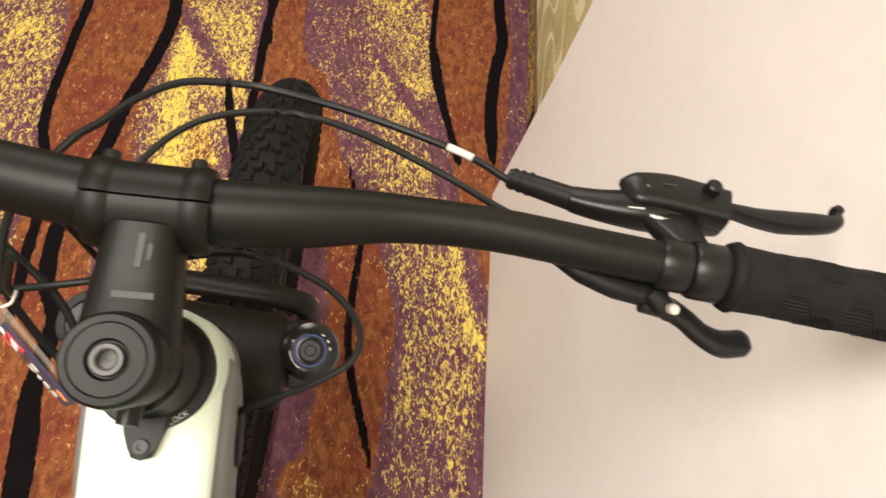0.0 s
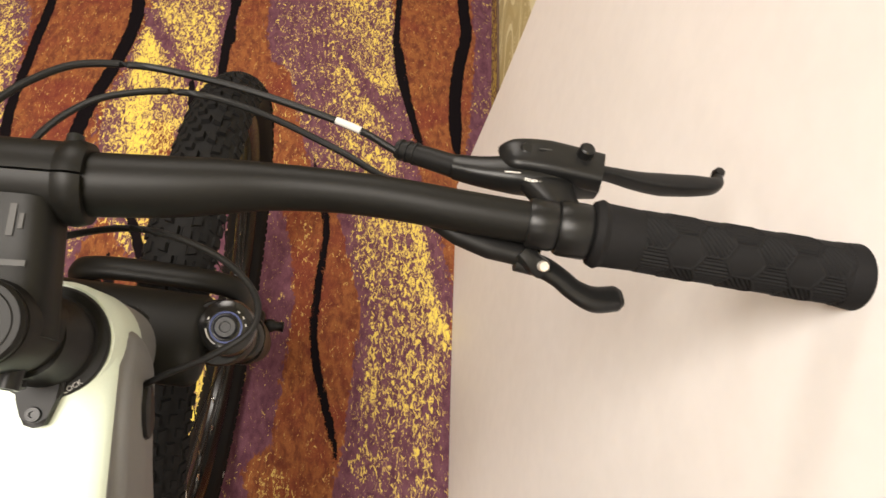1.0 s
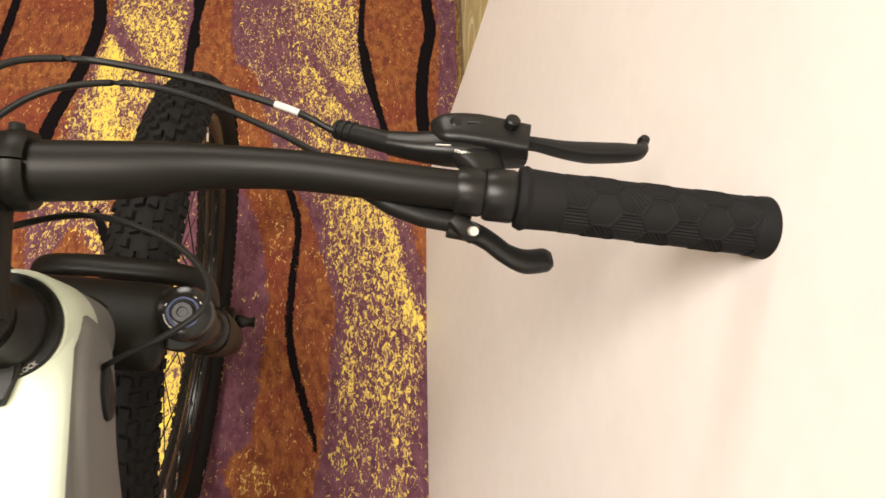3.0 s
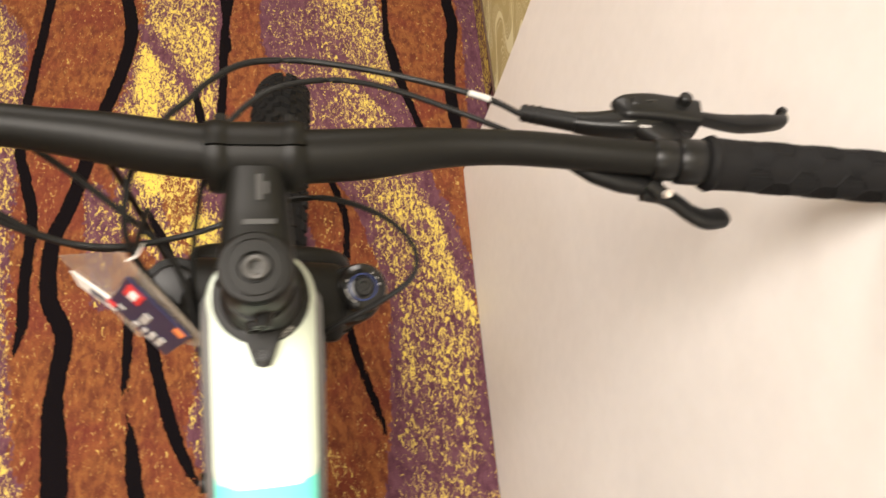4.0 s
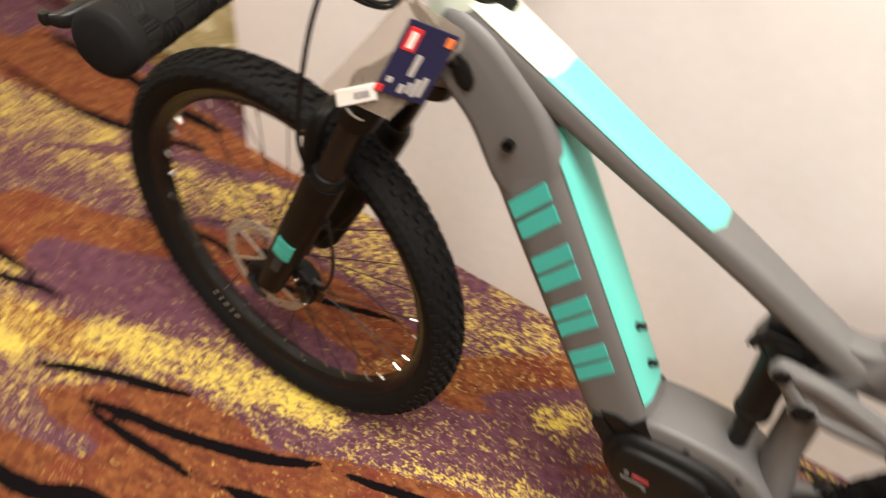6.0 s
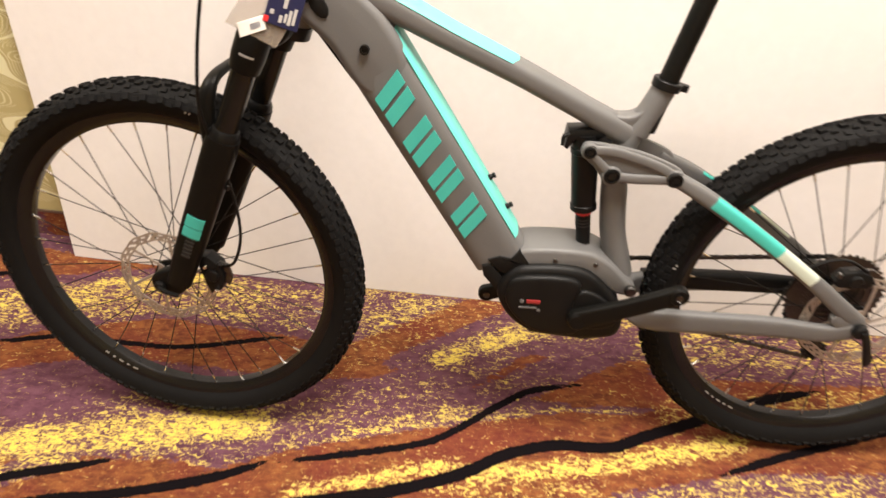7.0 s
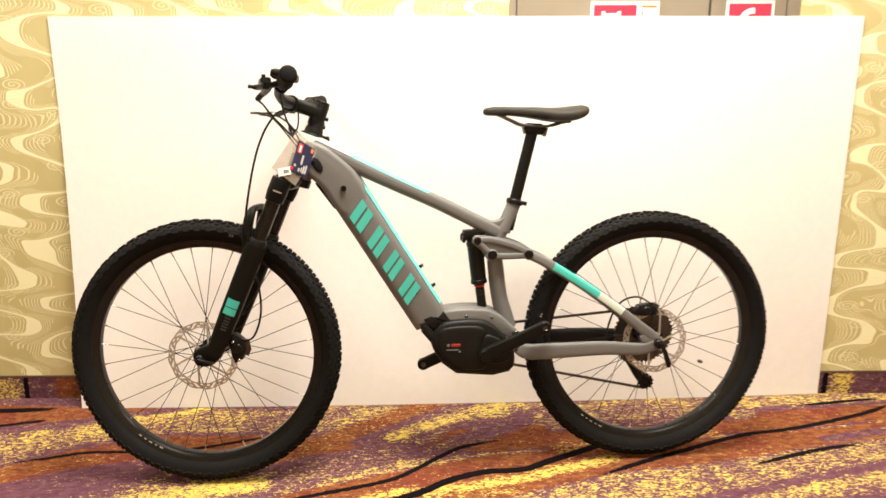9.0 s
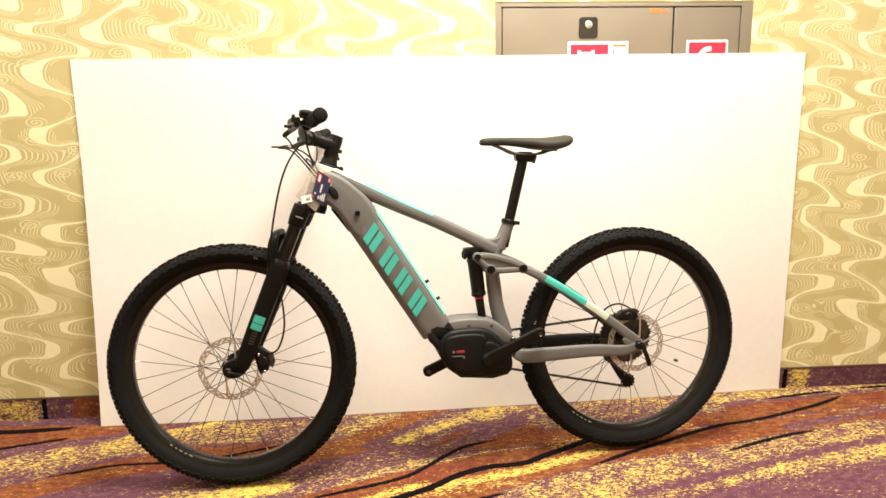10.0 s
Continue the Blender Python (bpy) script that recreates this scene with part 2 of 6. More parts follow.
CARPET, WALLPAPER, FILM, GLASS = carpet_pile(), wall_paper(), clear_film(), screen_glass()


# ---- mesh helpers ----
def part(name, bm, material, parent=None, label="", m=None, sharp=0.6):
    """Links a bmesh as one mesh object, under a thing or a part."""
    if m is not None:
        bm.transform(m)
    bmesh.ops.recalc_face_normals(bm, faces=bm.faces[:])
    for f in bm.faces:
        f.smooth = True
    for e in bm.edges:
        if len(e.link_faces) == 2 and e.calc_face_angle(0.0) > sharp:
            e.smooth = False
    me = bpy.data.meshes.new(name)
    bm.to_mesh(me)
    bm.free()
    for one in material if isinstance(material, (list, tuple)) else [material]:
        me.materials.append(one)
    ob = new(name, me)
    if parent is not None:
        ob.parent = parent
    return tagged(ob, label)


def thing(name, label, category, m=Matrix(), group="", kind=""):
    ob = new(name)
    ob.empty_display_size = 0.05
    ob.matrix_world = m
    return tagged(ob, label, category, group, kind)


def curve_points(pts, steps=6, closed=False):
    """A smooth line through the points."""
    p = [Vector(q) for q in pts]
    if len(p) < 3:
        return p
    out, n = [], len(p)
    for i in range(n if closed else n - 1):
        a, b = p[i], p[(i + 1) % n]
        before = p[(i - 1) % n] if closed or i else a * 2 - b
        after = p[(i + 2) % n] if closed or i < n - 2 else b * 2 - a
        for k in range(steps):
            t = k / steps
            out.append(0.5 * (2 * a + (b - before) * t + (2 * before - 5 * a + 4 * b - after) * t ** 2 + (3 * a - before - 3 * b + after) * t ** 3))
    return out if closed else out + [p[-1]]


def between(values, count):
    """Values spread evenly over count samples."""
    if not isinstance(values, (list, tuple)) or (isinstance(values, tuple) and not isinstance(values[0], (list, tuple))):
        return [values] * count
    out = []
    for i in range(count):
        s = i / (count - 1) * (len(values) - 1)
        k = min(int(s), len(values) - 2)
        a, b, f = values[k], values[k + 1], s - k
        out.append(tuple(p + (q - p) * f for p, q in zip(a, b)) if isinstance(a, tuple) else a + (b - a) * f)
    return out


def sweep(bm, pts, size, n=16, square=2.0, steps=6, side=(0, 1, 0), smooth=True, arc=None, skin=0.0012):
    """A tube along a line. size: a radius, (across, along-depth), or a list of these from end to end; square: 2 round, 4 boxy;
    arc: only this span of the section, in degrees from the side axis, as a thin skin that lies on the tube."""
    line = curve_points(pts, steps) if smooth else [Vector(p) for p in pts]
    sizes = between(size, len(line))
    rings = []
    for i, p in enumerate(line):
        ahead = (line[min(i + 1, len(line) - 1)] - line[max(i - 1, 0)]).normalized()
        across = Vector(side) - ahead * ahead.dot(Vector(side))
        if across.length < 0.05:
            across = ahead.orthogonal()
        across.normalize()
        deep = ahead.cross(across)
        a, b = sizes[i] if isinstance(sizes[i], tuple) else (sizes[i], sizes[i])

        def spot(angle, more):
            c, s = math.cos(angle), math.sin(angle)
            k = 2 / square
            return p + across * math.copysign(abs(c) ** k, c) * (a + more) + deep * math.copysign(abs(s) ** k, s) * (b + more)

        if arc:
            first, last = arc[i] if isinstance(arc[0], tuple) else arc
            span = [radians(first + (last - first) * j / (n - 1)) for j in range(n)]
            ring = [spot(w, skin) for w in span] + [spot(w, -skin) for w in reversed(span)]
        else:
            ring = [spot(2 * math.pi * (j + 0.5) / n, 0) for j in range(n)]
        rings.append([bm.verts.new(q) for q in ring])
    k = len(rings[0])
    for a, b in zip(rings, rings[1:]):
        for j in range(k):
            bm.faces.new((a[j], a[(j + 1) % k], b[(j + 1) % k], b[j]))
    if arc:
        for ring in (rings[0], rings[-1]):
            for j in range(n - 1):
                bm.faces.new((ring[j], ring[j + 1], ring[k - 2 - j], ring[k - 1 - j]))
    else:
        bm.faces.new(rings[0])
        bm.faces.new(rings[-1])
    return bm


def tube(pts, size, **more):
    return sweep(bmesh.new(), pts, size, **more)


def lathe(bm, profile, at=(0, 0, 0), axis=(0, 1, 0), n=32, closed=False):
    """Turns (radius, height) points round an axis."""
    turn = Vector(axis).normalized().to_track_quat("Z", "Y").to_matrix()
    rings = [[bm.verts.new(Vector(at) + turn @ Vector((r * math.cos(2 * math.pi * j / n), r * math.sin(2 * math.pi * j / n), h))) for j in range(n)]
             if r > 1e-6 else [bm.verts.new(Vector(at) + turn @ Vector((0, 0, h)))] for r, h in profile]
    pairs = list(zip(rings, rings[1:])) + ([(rings[-1], rings[0])] if closed else [])
    for a, b in pairs:
        for j in range(n):
            ring = [v for v in (a[j % len(a)], a[(j + 1) % len(a)], b[(j + 1) % len(b)], b[j % len(b)])]
            ring = list(dict.fromkeys(ring))
            if len(ring) > 2:
                bm.faces.new(ring)
    if not closed:
        for ring in (rings[0], rings[-1]):
            if len(ring) > 2:
                bm.faces.new(ring)
    return bm


def turned(profile, at=(0, 0, 0), axis=(0, 1, 0), n=32, closed=False):
    return lathe(bmesh.new(), profile, at, axis, n, closed)


def disc(at, axis, radius, height, bevel=0.0015, n=28, bm=None):
    h, b = height / 2, min(bevel, height / 2.2, radius / 2)
    return lathe(bm or bmesh.new(), [(0, -h), (radius - b, -h), (radius, -h + b), (radius, h - b), (radius - b, h), (0, h)], at, axis, n)


def slab(poly, y0, y1, bevel=0.004, segments=2, smooth=0, bm=None):
    """A plate with an outline in the x-z plane, from y0 to y1, its edges rounded."""
    line = [Vector((x, y0, z)) for x, z in poly]
    if smooth:
        line = curve_points(line, smooth, True)
    own = bmesh.new()
    face = own.faces.new([own.verts.new(p) for p in line])
    made = bmesh.ops.extrude_face_region(own, geom=[face])
    bmesh.ops.translate(own, verts=[v for v in made["geom"] if isinstance(v, bmesh.types.BMVert)], vec=(0, y1 - y0, 0))
    if bevel:
        rim = [e for e in own.edges if abs(e.verts[0].co.y - e.verts[1].co.y) < 1e-6]
        bmesh.ops.bevel(own, geom=rim, offset=bevel, segments=segments, affect="EDGES", profile=0.5, clamp_overlap=True)
    if bm is None:
        return own
    me = bpy.data.meshes.new("tmp")
    own.to_mesh(me)
    own.free()
    bm.from_mesh(me)
    bpy.data.meshes.remove(me)
    return bm


def block(a, b, bevel=0.003, segments=2, bm=None, m=None):
    own = bmesh.new()
    size = [abs(q - p) for p, q in zip(a, b)]
    bmesh.ops.create_cube(own, size=1, matrix=Matrix.LocRotScale([(p + q) / 2 for p, q in zip(a, b)], None, size))
    if bevel:
        bmesh.ops.bevel(own, geom=own.edges[:], offset=min(bevel, min(size) / 2.5), segments=segments, affect="EDGES", profile=0.5)
    if m is not None:
        own.transform(m)
    if bm is None:
        return own
    me = bpy.data.meshes.new("tmp")
    own.to_mesh(me)
    own.free()
    bm.from_mesh(me)
    bpy.data.meshes.remove(me)
    return bm


# ---- room ----
# Carpet sheet: its bands are told at a few stations along x, the stripes as lines with a width.
BAND_LOOK = [(0, 0.42), (0, 0.12), (0, 0.10), (0, 0.62), (0, 0.56), (1, 0.05), (1, 0.05), (0, 0.64), (0, 0.60), (0, 0.12), (0, 0.10),
             (1, 0.05), (1, 0.05), (0, 0.15), (0, 0.52), (0, 0.58), (1, 0.05), (1, 0.05), (0, 0.15)]
STATIONS = {
    -1.30: (-0.75, -0.35, -0.30, -0.15, -0.12, -0.11, -0.09, -0.02, 0.01, 0.12, 0.31, 0.34, 0.55, 0.58),
    -1.05: (-0.60, -0.33, -0.29, -0.14, -0.11, -0.10, -0.08, -0.02, 0.00, 0.13, 0.33, 0.35, 0.55, 0.58),
    -0.70: (-0.56, -0.40, -0.33, -0.17, -0.14, -0.13, -0.11, 0.05, 0.07, 0.17, 0.35, 0.39, 0.51, 0.53),
    -0.45: (-0.54, -0.34, -0.29, -0.21, -0.08, 0.04, 0.07, 0.19, 0.21, 0.23, 0.37, 0.41, 0.46, 0.48),
    -0.20: (-0.51, -0.17, -0.13, -0.05, 0.02, 0.10, 0.13, 0.25, 0.26, 0.28, 0.41, 0.45, 0.46, 0.47),
    0.06: (-0.46, -0.16, -0.12, -0.02, 0.02, 0.08, 0.11, 0.22, 0.235, 0.26, 0.42, 0.46, 0.47, 0.48),
    0.44: (-0.30, -0.04, -0.03, 0.02, 0.05, 0.09, 0.10, 0.15, 0.17, 0.25, 0.38, 0.46, 0.47, 0.48),
    0.78: (-0.19, 0.040, 0.042, 0.046, 0.05, 0.054, 0.056, 0.20, 0.23, 0.27, 0.33, 0.46, 0.47, 0.48),
    1.20: (-0.15, 0.050, 0.052, 0.056, 0.06, 0.064, 0.066, 0.18, 0.21, 0.26, 0.33, 0.46, 0.47, 0.48),
    1.75: (-0.09, 0.080, 0.082, 0.086, 0.09, 0.094, 0.096, 0.20, 0.23, 0.26, 0.30, 0.46, 0.47, 0.48),
    2.40: (-0.05, 0.120, 0.122, 0.126, 0.13, 0.134, 0.136, 0.22, 0.24, 0.26, 0.29, 0.46, 0.47, 0.48),
}


def band_values(x, y):
    """How far the carpet is rust and how dense its yellow flecks are."""
    xs = np.array(sorted(STATIONS))
    knots = np.array([np.interp(x, xs, [STATIONS[s][k] for s in xs]) for k in range(14)])
    first = knots[0]
    y_at = np.vstack([first - 0.50, first - 0.28, first - 0.19, first - 0.13, first - 0.02, first + 0.02, knots[1:]])
    look_ = np.array(BAND_LOOK)
    rust, yellow = np.zeros_like(x), np.zeros_like(x)
    for i in range(len(x)):
        rust[i] = np.interp(y[i], y_at[:, i], look_[:, 0])
        yellow[i] = np.interp(y[i], y_at[:, i], look_[:, 1])
    for half, red, dense, *pts in STROKES:
        a = np.array([p[:2] for p in curve_points([(*p, 0) for p in pts], 5)])
        far = np.full(len(x), 9.0)
        for p, q in zip(a, a[1:]):
            d = q - p
            t = np.clip(((x - p[0]) * d[0] + (y - p[1]) * d[1]) / (d @ d), 0, 1)
            far = np.minimum(far, np.hypot(x - p[0] - t * d[0], y - p[1] - t * d[1]))
        share = np.clip((half + 0.012 - far) / 0.026, 0, 1)
        rust, yellow = rust + (red - rust) * share, yellow + (dense - yellow) * share
    return rust, yellow


# Broad strokes of colour over the bands: half width, how far rust, how dense the yellow flecks, and a line.
STROKES = []


def stroke(half, red, dense, *pts):
    STROKES.append((half, red, dense, *pts))


stroke(0.060, 0.0, 0.30, (0.05, -0.10), (0.20, -0.03), (0.35, 0.04), (0.48, 0.11), (0.59, 0.20), (0.66, 0.30), (0.70, 0.40))
stroke(0.045, 0.0, 0.40, (0.06, 0.30), (0.20, 0.34), (0.30, 0.37), (0.42, 0.42))
stroke(0.030, 0.0, 0.14, (0.38, 0.16), (0.47, 0.23), (0.56, 0.31), (0.66, 0.39))
stroke(0.042, 1.0, 0.28, (0.13, 0.09), (0.25, 0.15), (0.36, 0.22), (0.48, 0.30), (0.60, 0.38), (0.68, 0.44))
stroke(0.045, 0.0, 0.22, (0.60, 0.06), (0.72, 0.14), (0.84, 0.21), (0.96, 0.27), (1.10, 0.34))
stroke(0.030, 0.0, 0.72, (0.48, 0.17), (0.60, 0.24), (0.72, 0.30), (0.85, 0.36), (0.97, 0.41))
stroke(0.075, 0.0, 0.46, (1.02, 0.25), (1.15, 0.26), (1.36, 0.25), (1.60, 0.24))
stroke(0.022, 0.0, 0.28, (0.98, 0.17), (1.15, 0.18), (1.33, 0.18), (1.55, 0.19))
stroke(0.020, 1.0, 0.78, (0.22, -0.20), (0.32, -0.175), (0.42, -0.145), (0.52, -0.118))
stroke(0.026, 1.0, 0.80, (0.56, -0.135), (0.70, -0.118), (0.82, -0.092), (0.98, -0.052), (1.10, -0.02))
stroke(0.055, 0.0, 0.52, (0.78, -0.23), (0.95, -0.185), (1.13, -0.145), (1.40, -0.125), (1.70, -0.08), (2.10, -0.03))
stroke(0.018, 0.0, 0.08, (1.10, -0.28), (1.35, -0.23), (1.65, -0.17), (2.10, -0.10))
stroke(0.040, 1.0, 0.42, (0.98, 0.04), (1.20, 0.08), (1.45, 0.12))
stroke(0.020, 0.0, 0.22, (1.78, 0.02), (2.00, 0.05), (2.25, 0.09))
# the far end, between the front wheel and the wall
stroke(0.055, 0.0, 0.28, (-1.30, 0.07), (-1.18, 0.09), (-0.98, 0.12), (-0.77, 0.11), (-0.66, 0.13))
stroke(0.010, 0.0, 0.02, (-0.99, 0.19), (-0.88, 0.25), (-0.80, 0.29), (-0.72, 0.34))
stroke(0.012, 0.0, 0.98, (-0.44, 0.375), (-0.27, 0.40), (-0.12, 0.435))
stroke(0.016, 0.0, 0.15, (-0.44, 0.41), (-0.30, 0.43), (-0.20, 0.45))
stroke(0.015, 0.0, 0.03, (-0.10, 0.455), (-0.03, 0.44), (0.09, 0.41), (0.22, 0.395))
stroke(0.024, 0.0, 0.16, (-0.81, 0.34), (-0.60, 0.36), (-0.46, 0.385))
# beside the front wheel
stroke(0.035, 1.0, 0.16, (-0.88, 0.03), (-0.73, 0.06), (-0.60, 0.09), (-0.47, 0.14), (-0.31, 0.13))
stroke(0.045, 0.0, 0.04, (-0.68, -0.05), (-0.52, 0.00), (-0.38, 0.05), (-0.22, 0.07))
stroke(0.042, 1.0, 0.60, (-0.66, -0.23), (-0.52, -0.20), (-0.42, -0.17), (-0.34, -0.13))
stroke(0.032, 0.0, 0.84, (-0.42, -0.14), (-0.28, -0.115), (-0.13, -0.085), (0.00, -0.065), (0.12, -0.05))
stroke(0.028, 0.0, 0.92, (-1.00, -0.29), (-0.90, -0.29), (-0.75, -0.28), (-0.61, -0.265), (-0.51, -0.27))
stroke(0.028, 0.0, 0.44, (-0.52, -0.30), (-0.46, -0.32), (-0.36, -0.35))
stroke(0.026, 0.0, 0.72, (-1.02, -0.16), (-0.86, -0.145), (-0.70, -0.13))
stroke(0.022, 0.0, 0.34, (-0.53, -0.38), (-0.40, -0.365), (-0.24, -0.335))
stroke(0.016, 0.0, 0.10, (-1.08, -0.32), (-0.94, -0.24), (-0.83, -0.172))
stroke(0.020, 1.0, 0.46, (0.42, -0.165), (0.55, -0.172), (0.68, -0.165), (0.80, -0.150))
STRIPES = []


def stripe(width, *pts):
    STRIPES.append((width, [Vector(p) for p in pts]))


stripe(0.017, (-1.40, 0.55), (-1.20, 0.54), (-1.08, 0.54), (-0.95, 0.51), (-0.80, 0.49), (-0.62, 0.485))
stripe(0.009, (-1.40, 0.37), (-1.18, 0.35), (-0.99, 0.34), (-0.83, 0.36), (-0.61, 0.41))
stripe(0.0085, (-0.61, 0.14), (-0.53, 0.15), (-0.41, 0.175), (-0.27, 0.165), (-0.14, 0.16), (-0.03, 0.18), (0.08, 0.208), (0.135, 0.20))
stripe(0.011, (-1.40, -0.06), (-1.24, -0.085), (-1.04, -0.105), (-0.86, -0.105), (-0.64, -0.112))
stripe(0.006, (-1.40, -0.11), (-1.17, -0.11), (-0.95, -0.08))
stripe(0.011, (-0.87, -0.18), (-0.72, -0.152), (-0.60, -0.125), (-0.53, -0.12))
stripe(0.017, (-1.50, -0.40), (-1.28, -0.38), (-1.08, -0.345), (-0.92, -0.355), (-0.72, -0.395), (-0.62, -0.405), (-0.48, -0.43), (-0.39, -0.45),
       (-0.26, -0.44), (-0.17, -0.40), (-0.08, -0.40), (0.01, -0.40), (0.16, -0.38), (0.30, -0.37))
stripe(0.012, (-1.40, -0.56), (-1.10, -0.56), (-0.71, -0.56), (-0.57, -0.53), (-0.46, -0.50), (-0.29, -0.49), (-0.19, -0.48), (-0.12, -0.49))
stripe(0.011, (-0.48, -0.27), (-0.39, -0.23), (-0.31, -0.20), (-0.25, -0.185), (-0.20, -0.17), (-0.13, -0.148))
stripe(0.010, (-0.33, -0.27), (-0.25, -0.278), (-0.13, -0.278), (0.00, -0.273))
stripe(0.012, (-0.33, -0.27), (-0.22, -0.247), (-0.12, -0.23), (-0.02, -0.205), (0.06, -0.18), (0.12, -0.155), (0.165, -0.13))
stripe(0.011, (-0.05, -0.39), (0.10, -0.37), (0.22, -0.35))
stripe(0.009, (0.18, -0.135), (0.27, -0.115), (0.44, -0.075), (0.51, -0.04), (0.64, 0.062), (0.70, 0.095), (0.81, 0.12))
stripe(0.014, (0.01, -0.265), (0.16, -0.24), (0.28, -0.212), (0.40, -0.185), (0.51, -0.148), (0.57, -0.118), (0.63, -0.082), (0.73, -0.052),
       (0.84, -0.05), (0.92, -0.015), (1.04, 0.035), (1.19, 0.10), (1.33, 0.14))
stripe(0.010, (1.04, -0.105), (1.18, -0.05), (1.32, -0.002), (1.54, 0.068), (1.74, 0.095), (2.00, 0.16), (2.16, 0.22))
stripe(0.009, (1.48, -0.10), (1.63, -0.06), (1.77, -0.03), (1.90, -0.018))
stripe(0.009, (1.82, 0.24), (2.07, 0.26), (2.17, 0.262))
stripe(0.010, (2.23, 0.27), (2.45, 0.262))
stripe(0.010, (0.43, -0.24), (0.57, -0.22), (0.62, -0.23), (0.76, -0.20))
stripe(0.008, (-1.10, 0.34), (-0.82, 0.37), (-0.60, 0.40))


def stripe_depth(x, y):
    """How deep a place lies inside the nearest stripe, in metres; below zero outside."""
    deepest = np.full(len(x), -0.05)
    for width, pts in STRIPES:
        line = curve_points([(*p, 0) for p in pts], 5)
        a = np.array([p[:2] for p in line])
        seg = np.r_[0, np.cumsum(np.linalg.norm(np.diff(a, axis=0), axis=1))]
        for i in range(len(a) - 1):
            d = a[i + 1] - a[i]
            t = np.clip(((x - a[i][0]) * d[0] + (y - a[i][1]) * d[1]) / (d @ d), 0, 1)
            far = np.hypot(x - a[i][0] - t * d[0], y - a[i][1] - t * d[1])
            s = seg[i] + t * (seg[i + 1] - seg[i])
            taper = np.clip(np.minimum(s, seg[-1] - s) / 0.10, 0.0, 1.0) ** 0.6
            deepest = np.maximum(deepest, width * (0.12 + 0.88 * taper) - far)
    return deepest


def build_floor():
    xs = np.r_[np.arange(-5.35, -1.5, 0.05), np.arange(-1.5, 2.66, 0.012), np.arange(2.70, 6.35, 0.05)]
    ys = np.r_[np.arange(-5.20, -1.0, 0.04), np.arange(-1.0, 0.70, 0.012), np.linspace(0.75, 1.2, 6)]
    gx, gy = np.meshgrid(xs, ys, indexing="ij")
    x, y = gx.ravel(), gy.ravel()
    rows, cols = gx.shape
    index = np.arange(rows * cols).reshape(rows, cols)
    faces = np.stack([index[:-1, :-1], index[1:, :-1], index[1:, 1:], index[:-1, 1:]], -1).reshape(-1, 4)
    me = bpy.data.meshes.new("floor")
    me.from_pydata(np.c_[x, y, np.zeros_like(x)].tolist(), [], faces.tolist())
    # beyond the part in view the woven pattern repeats
    across = np.where(y < -0.95, (y + 0.95) % 1.45 - 0.95, y)
    along = np.where(x > 2.55, (x - 2.55) % 3.9 - 1.35, np.where(x < -1.45, (x + 1.45) % 3.9 - 1.45, x))
    rust, yellow = band_values(along, across)
    for name, values in (("rust", rust), ("yellow", yellow), ("stripe", stripe_depth(along, across))):
        me.attributes.new(name, "FLOAT", "POINT").data.foreach_set("value", values.astype(np.float32))
    me.materials.append(CARPET)
    return tagged(new("floor", me), "rust, purple and yellow carpet with black tiger stripes", "carpet", kind="structure")


floor = build_floor()


def room_box(name, a, b, material, label, category, bevel=0.0):
    ob = part(name, block(a, b, bevel), material)
    ob.matrix_world = ROOM
    return tagged(ob, label, category, kind="structure")


# The wall behind, with an opening for the hydrant cabinet.
CAB = (0.874, 1.776, 0.62, 1.428)
WALL_BM = bmesh.new()
for a, b in (((-5, 0, 0), (CAB[0], 0.16, CEILING)), ((CAB[1], 0, 0), (6, 0.16, CEILING)), ((CAB[0], 0, 0), (CAB[1], 0.16, CAB[2])), ((CAB[0], 0, CAB[3]), (CAB[1], 0.16, CEILING))):
    block(a, b, 0, bm=WALL_BM)
wall_north = part("wall_north", WALL_BM, WALLPAPER)
wall_north.matrix_world = ROOM
tagged(wall_north, "sand-coloured wall paper with cream winding currents", "wall", kind="structure")
room_box("wall_south", (-5, -4.7, 0), (6, -4.55, CEILING), PLAIN_PAPER, "plain beige papered wall across the corridor", "wall")
room_box("wall_west", (-5.15, -4.7, 0), (-5, 0.16, CEILING), PLAIN_PAPER, "plain beige papered end wall of the corridor", "wall")
room_box("wall_east", (6, -4.7, 0), (6.15, 0.16, CEILING), PLAIN_PAPER, "plain beige papered end wall of the corridor", "wall")
room_box("ceiling", (-5.15, -4.7, CEILING), (6.15, 0.16, CEILING + 0.12), CEILING_PAINT, "plain off-white painted ceiling", "ceiling")


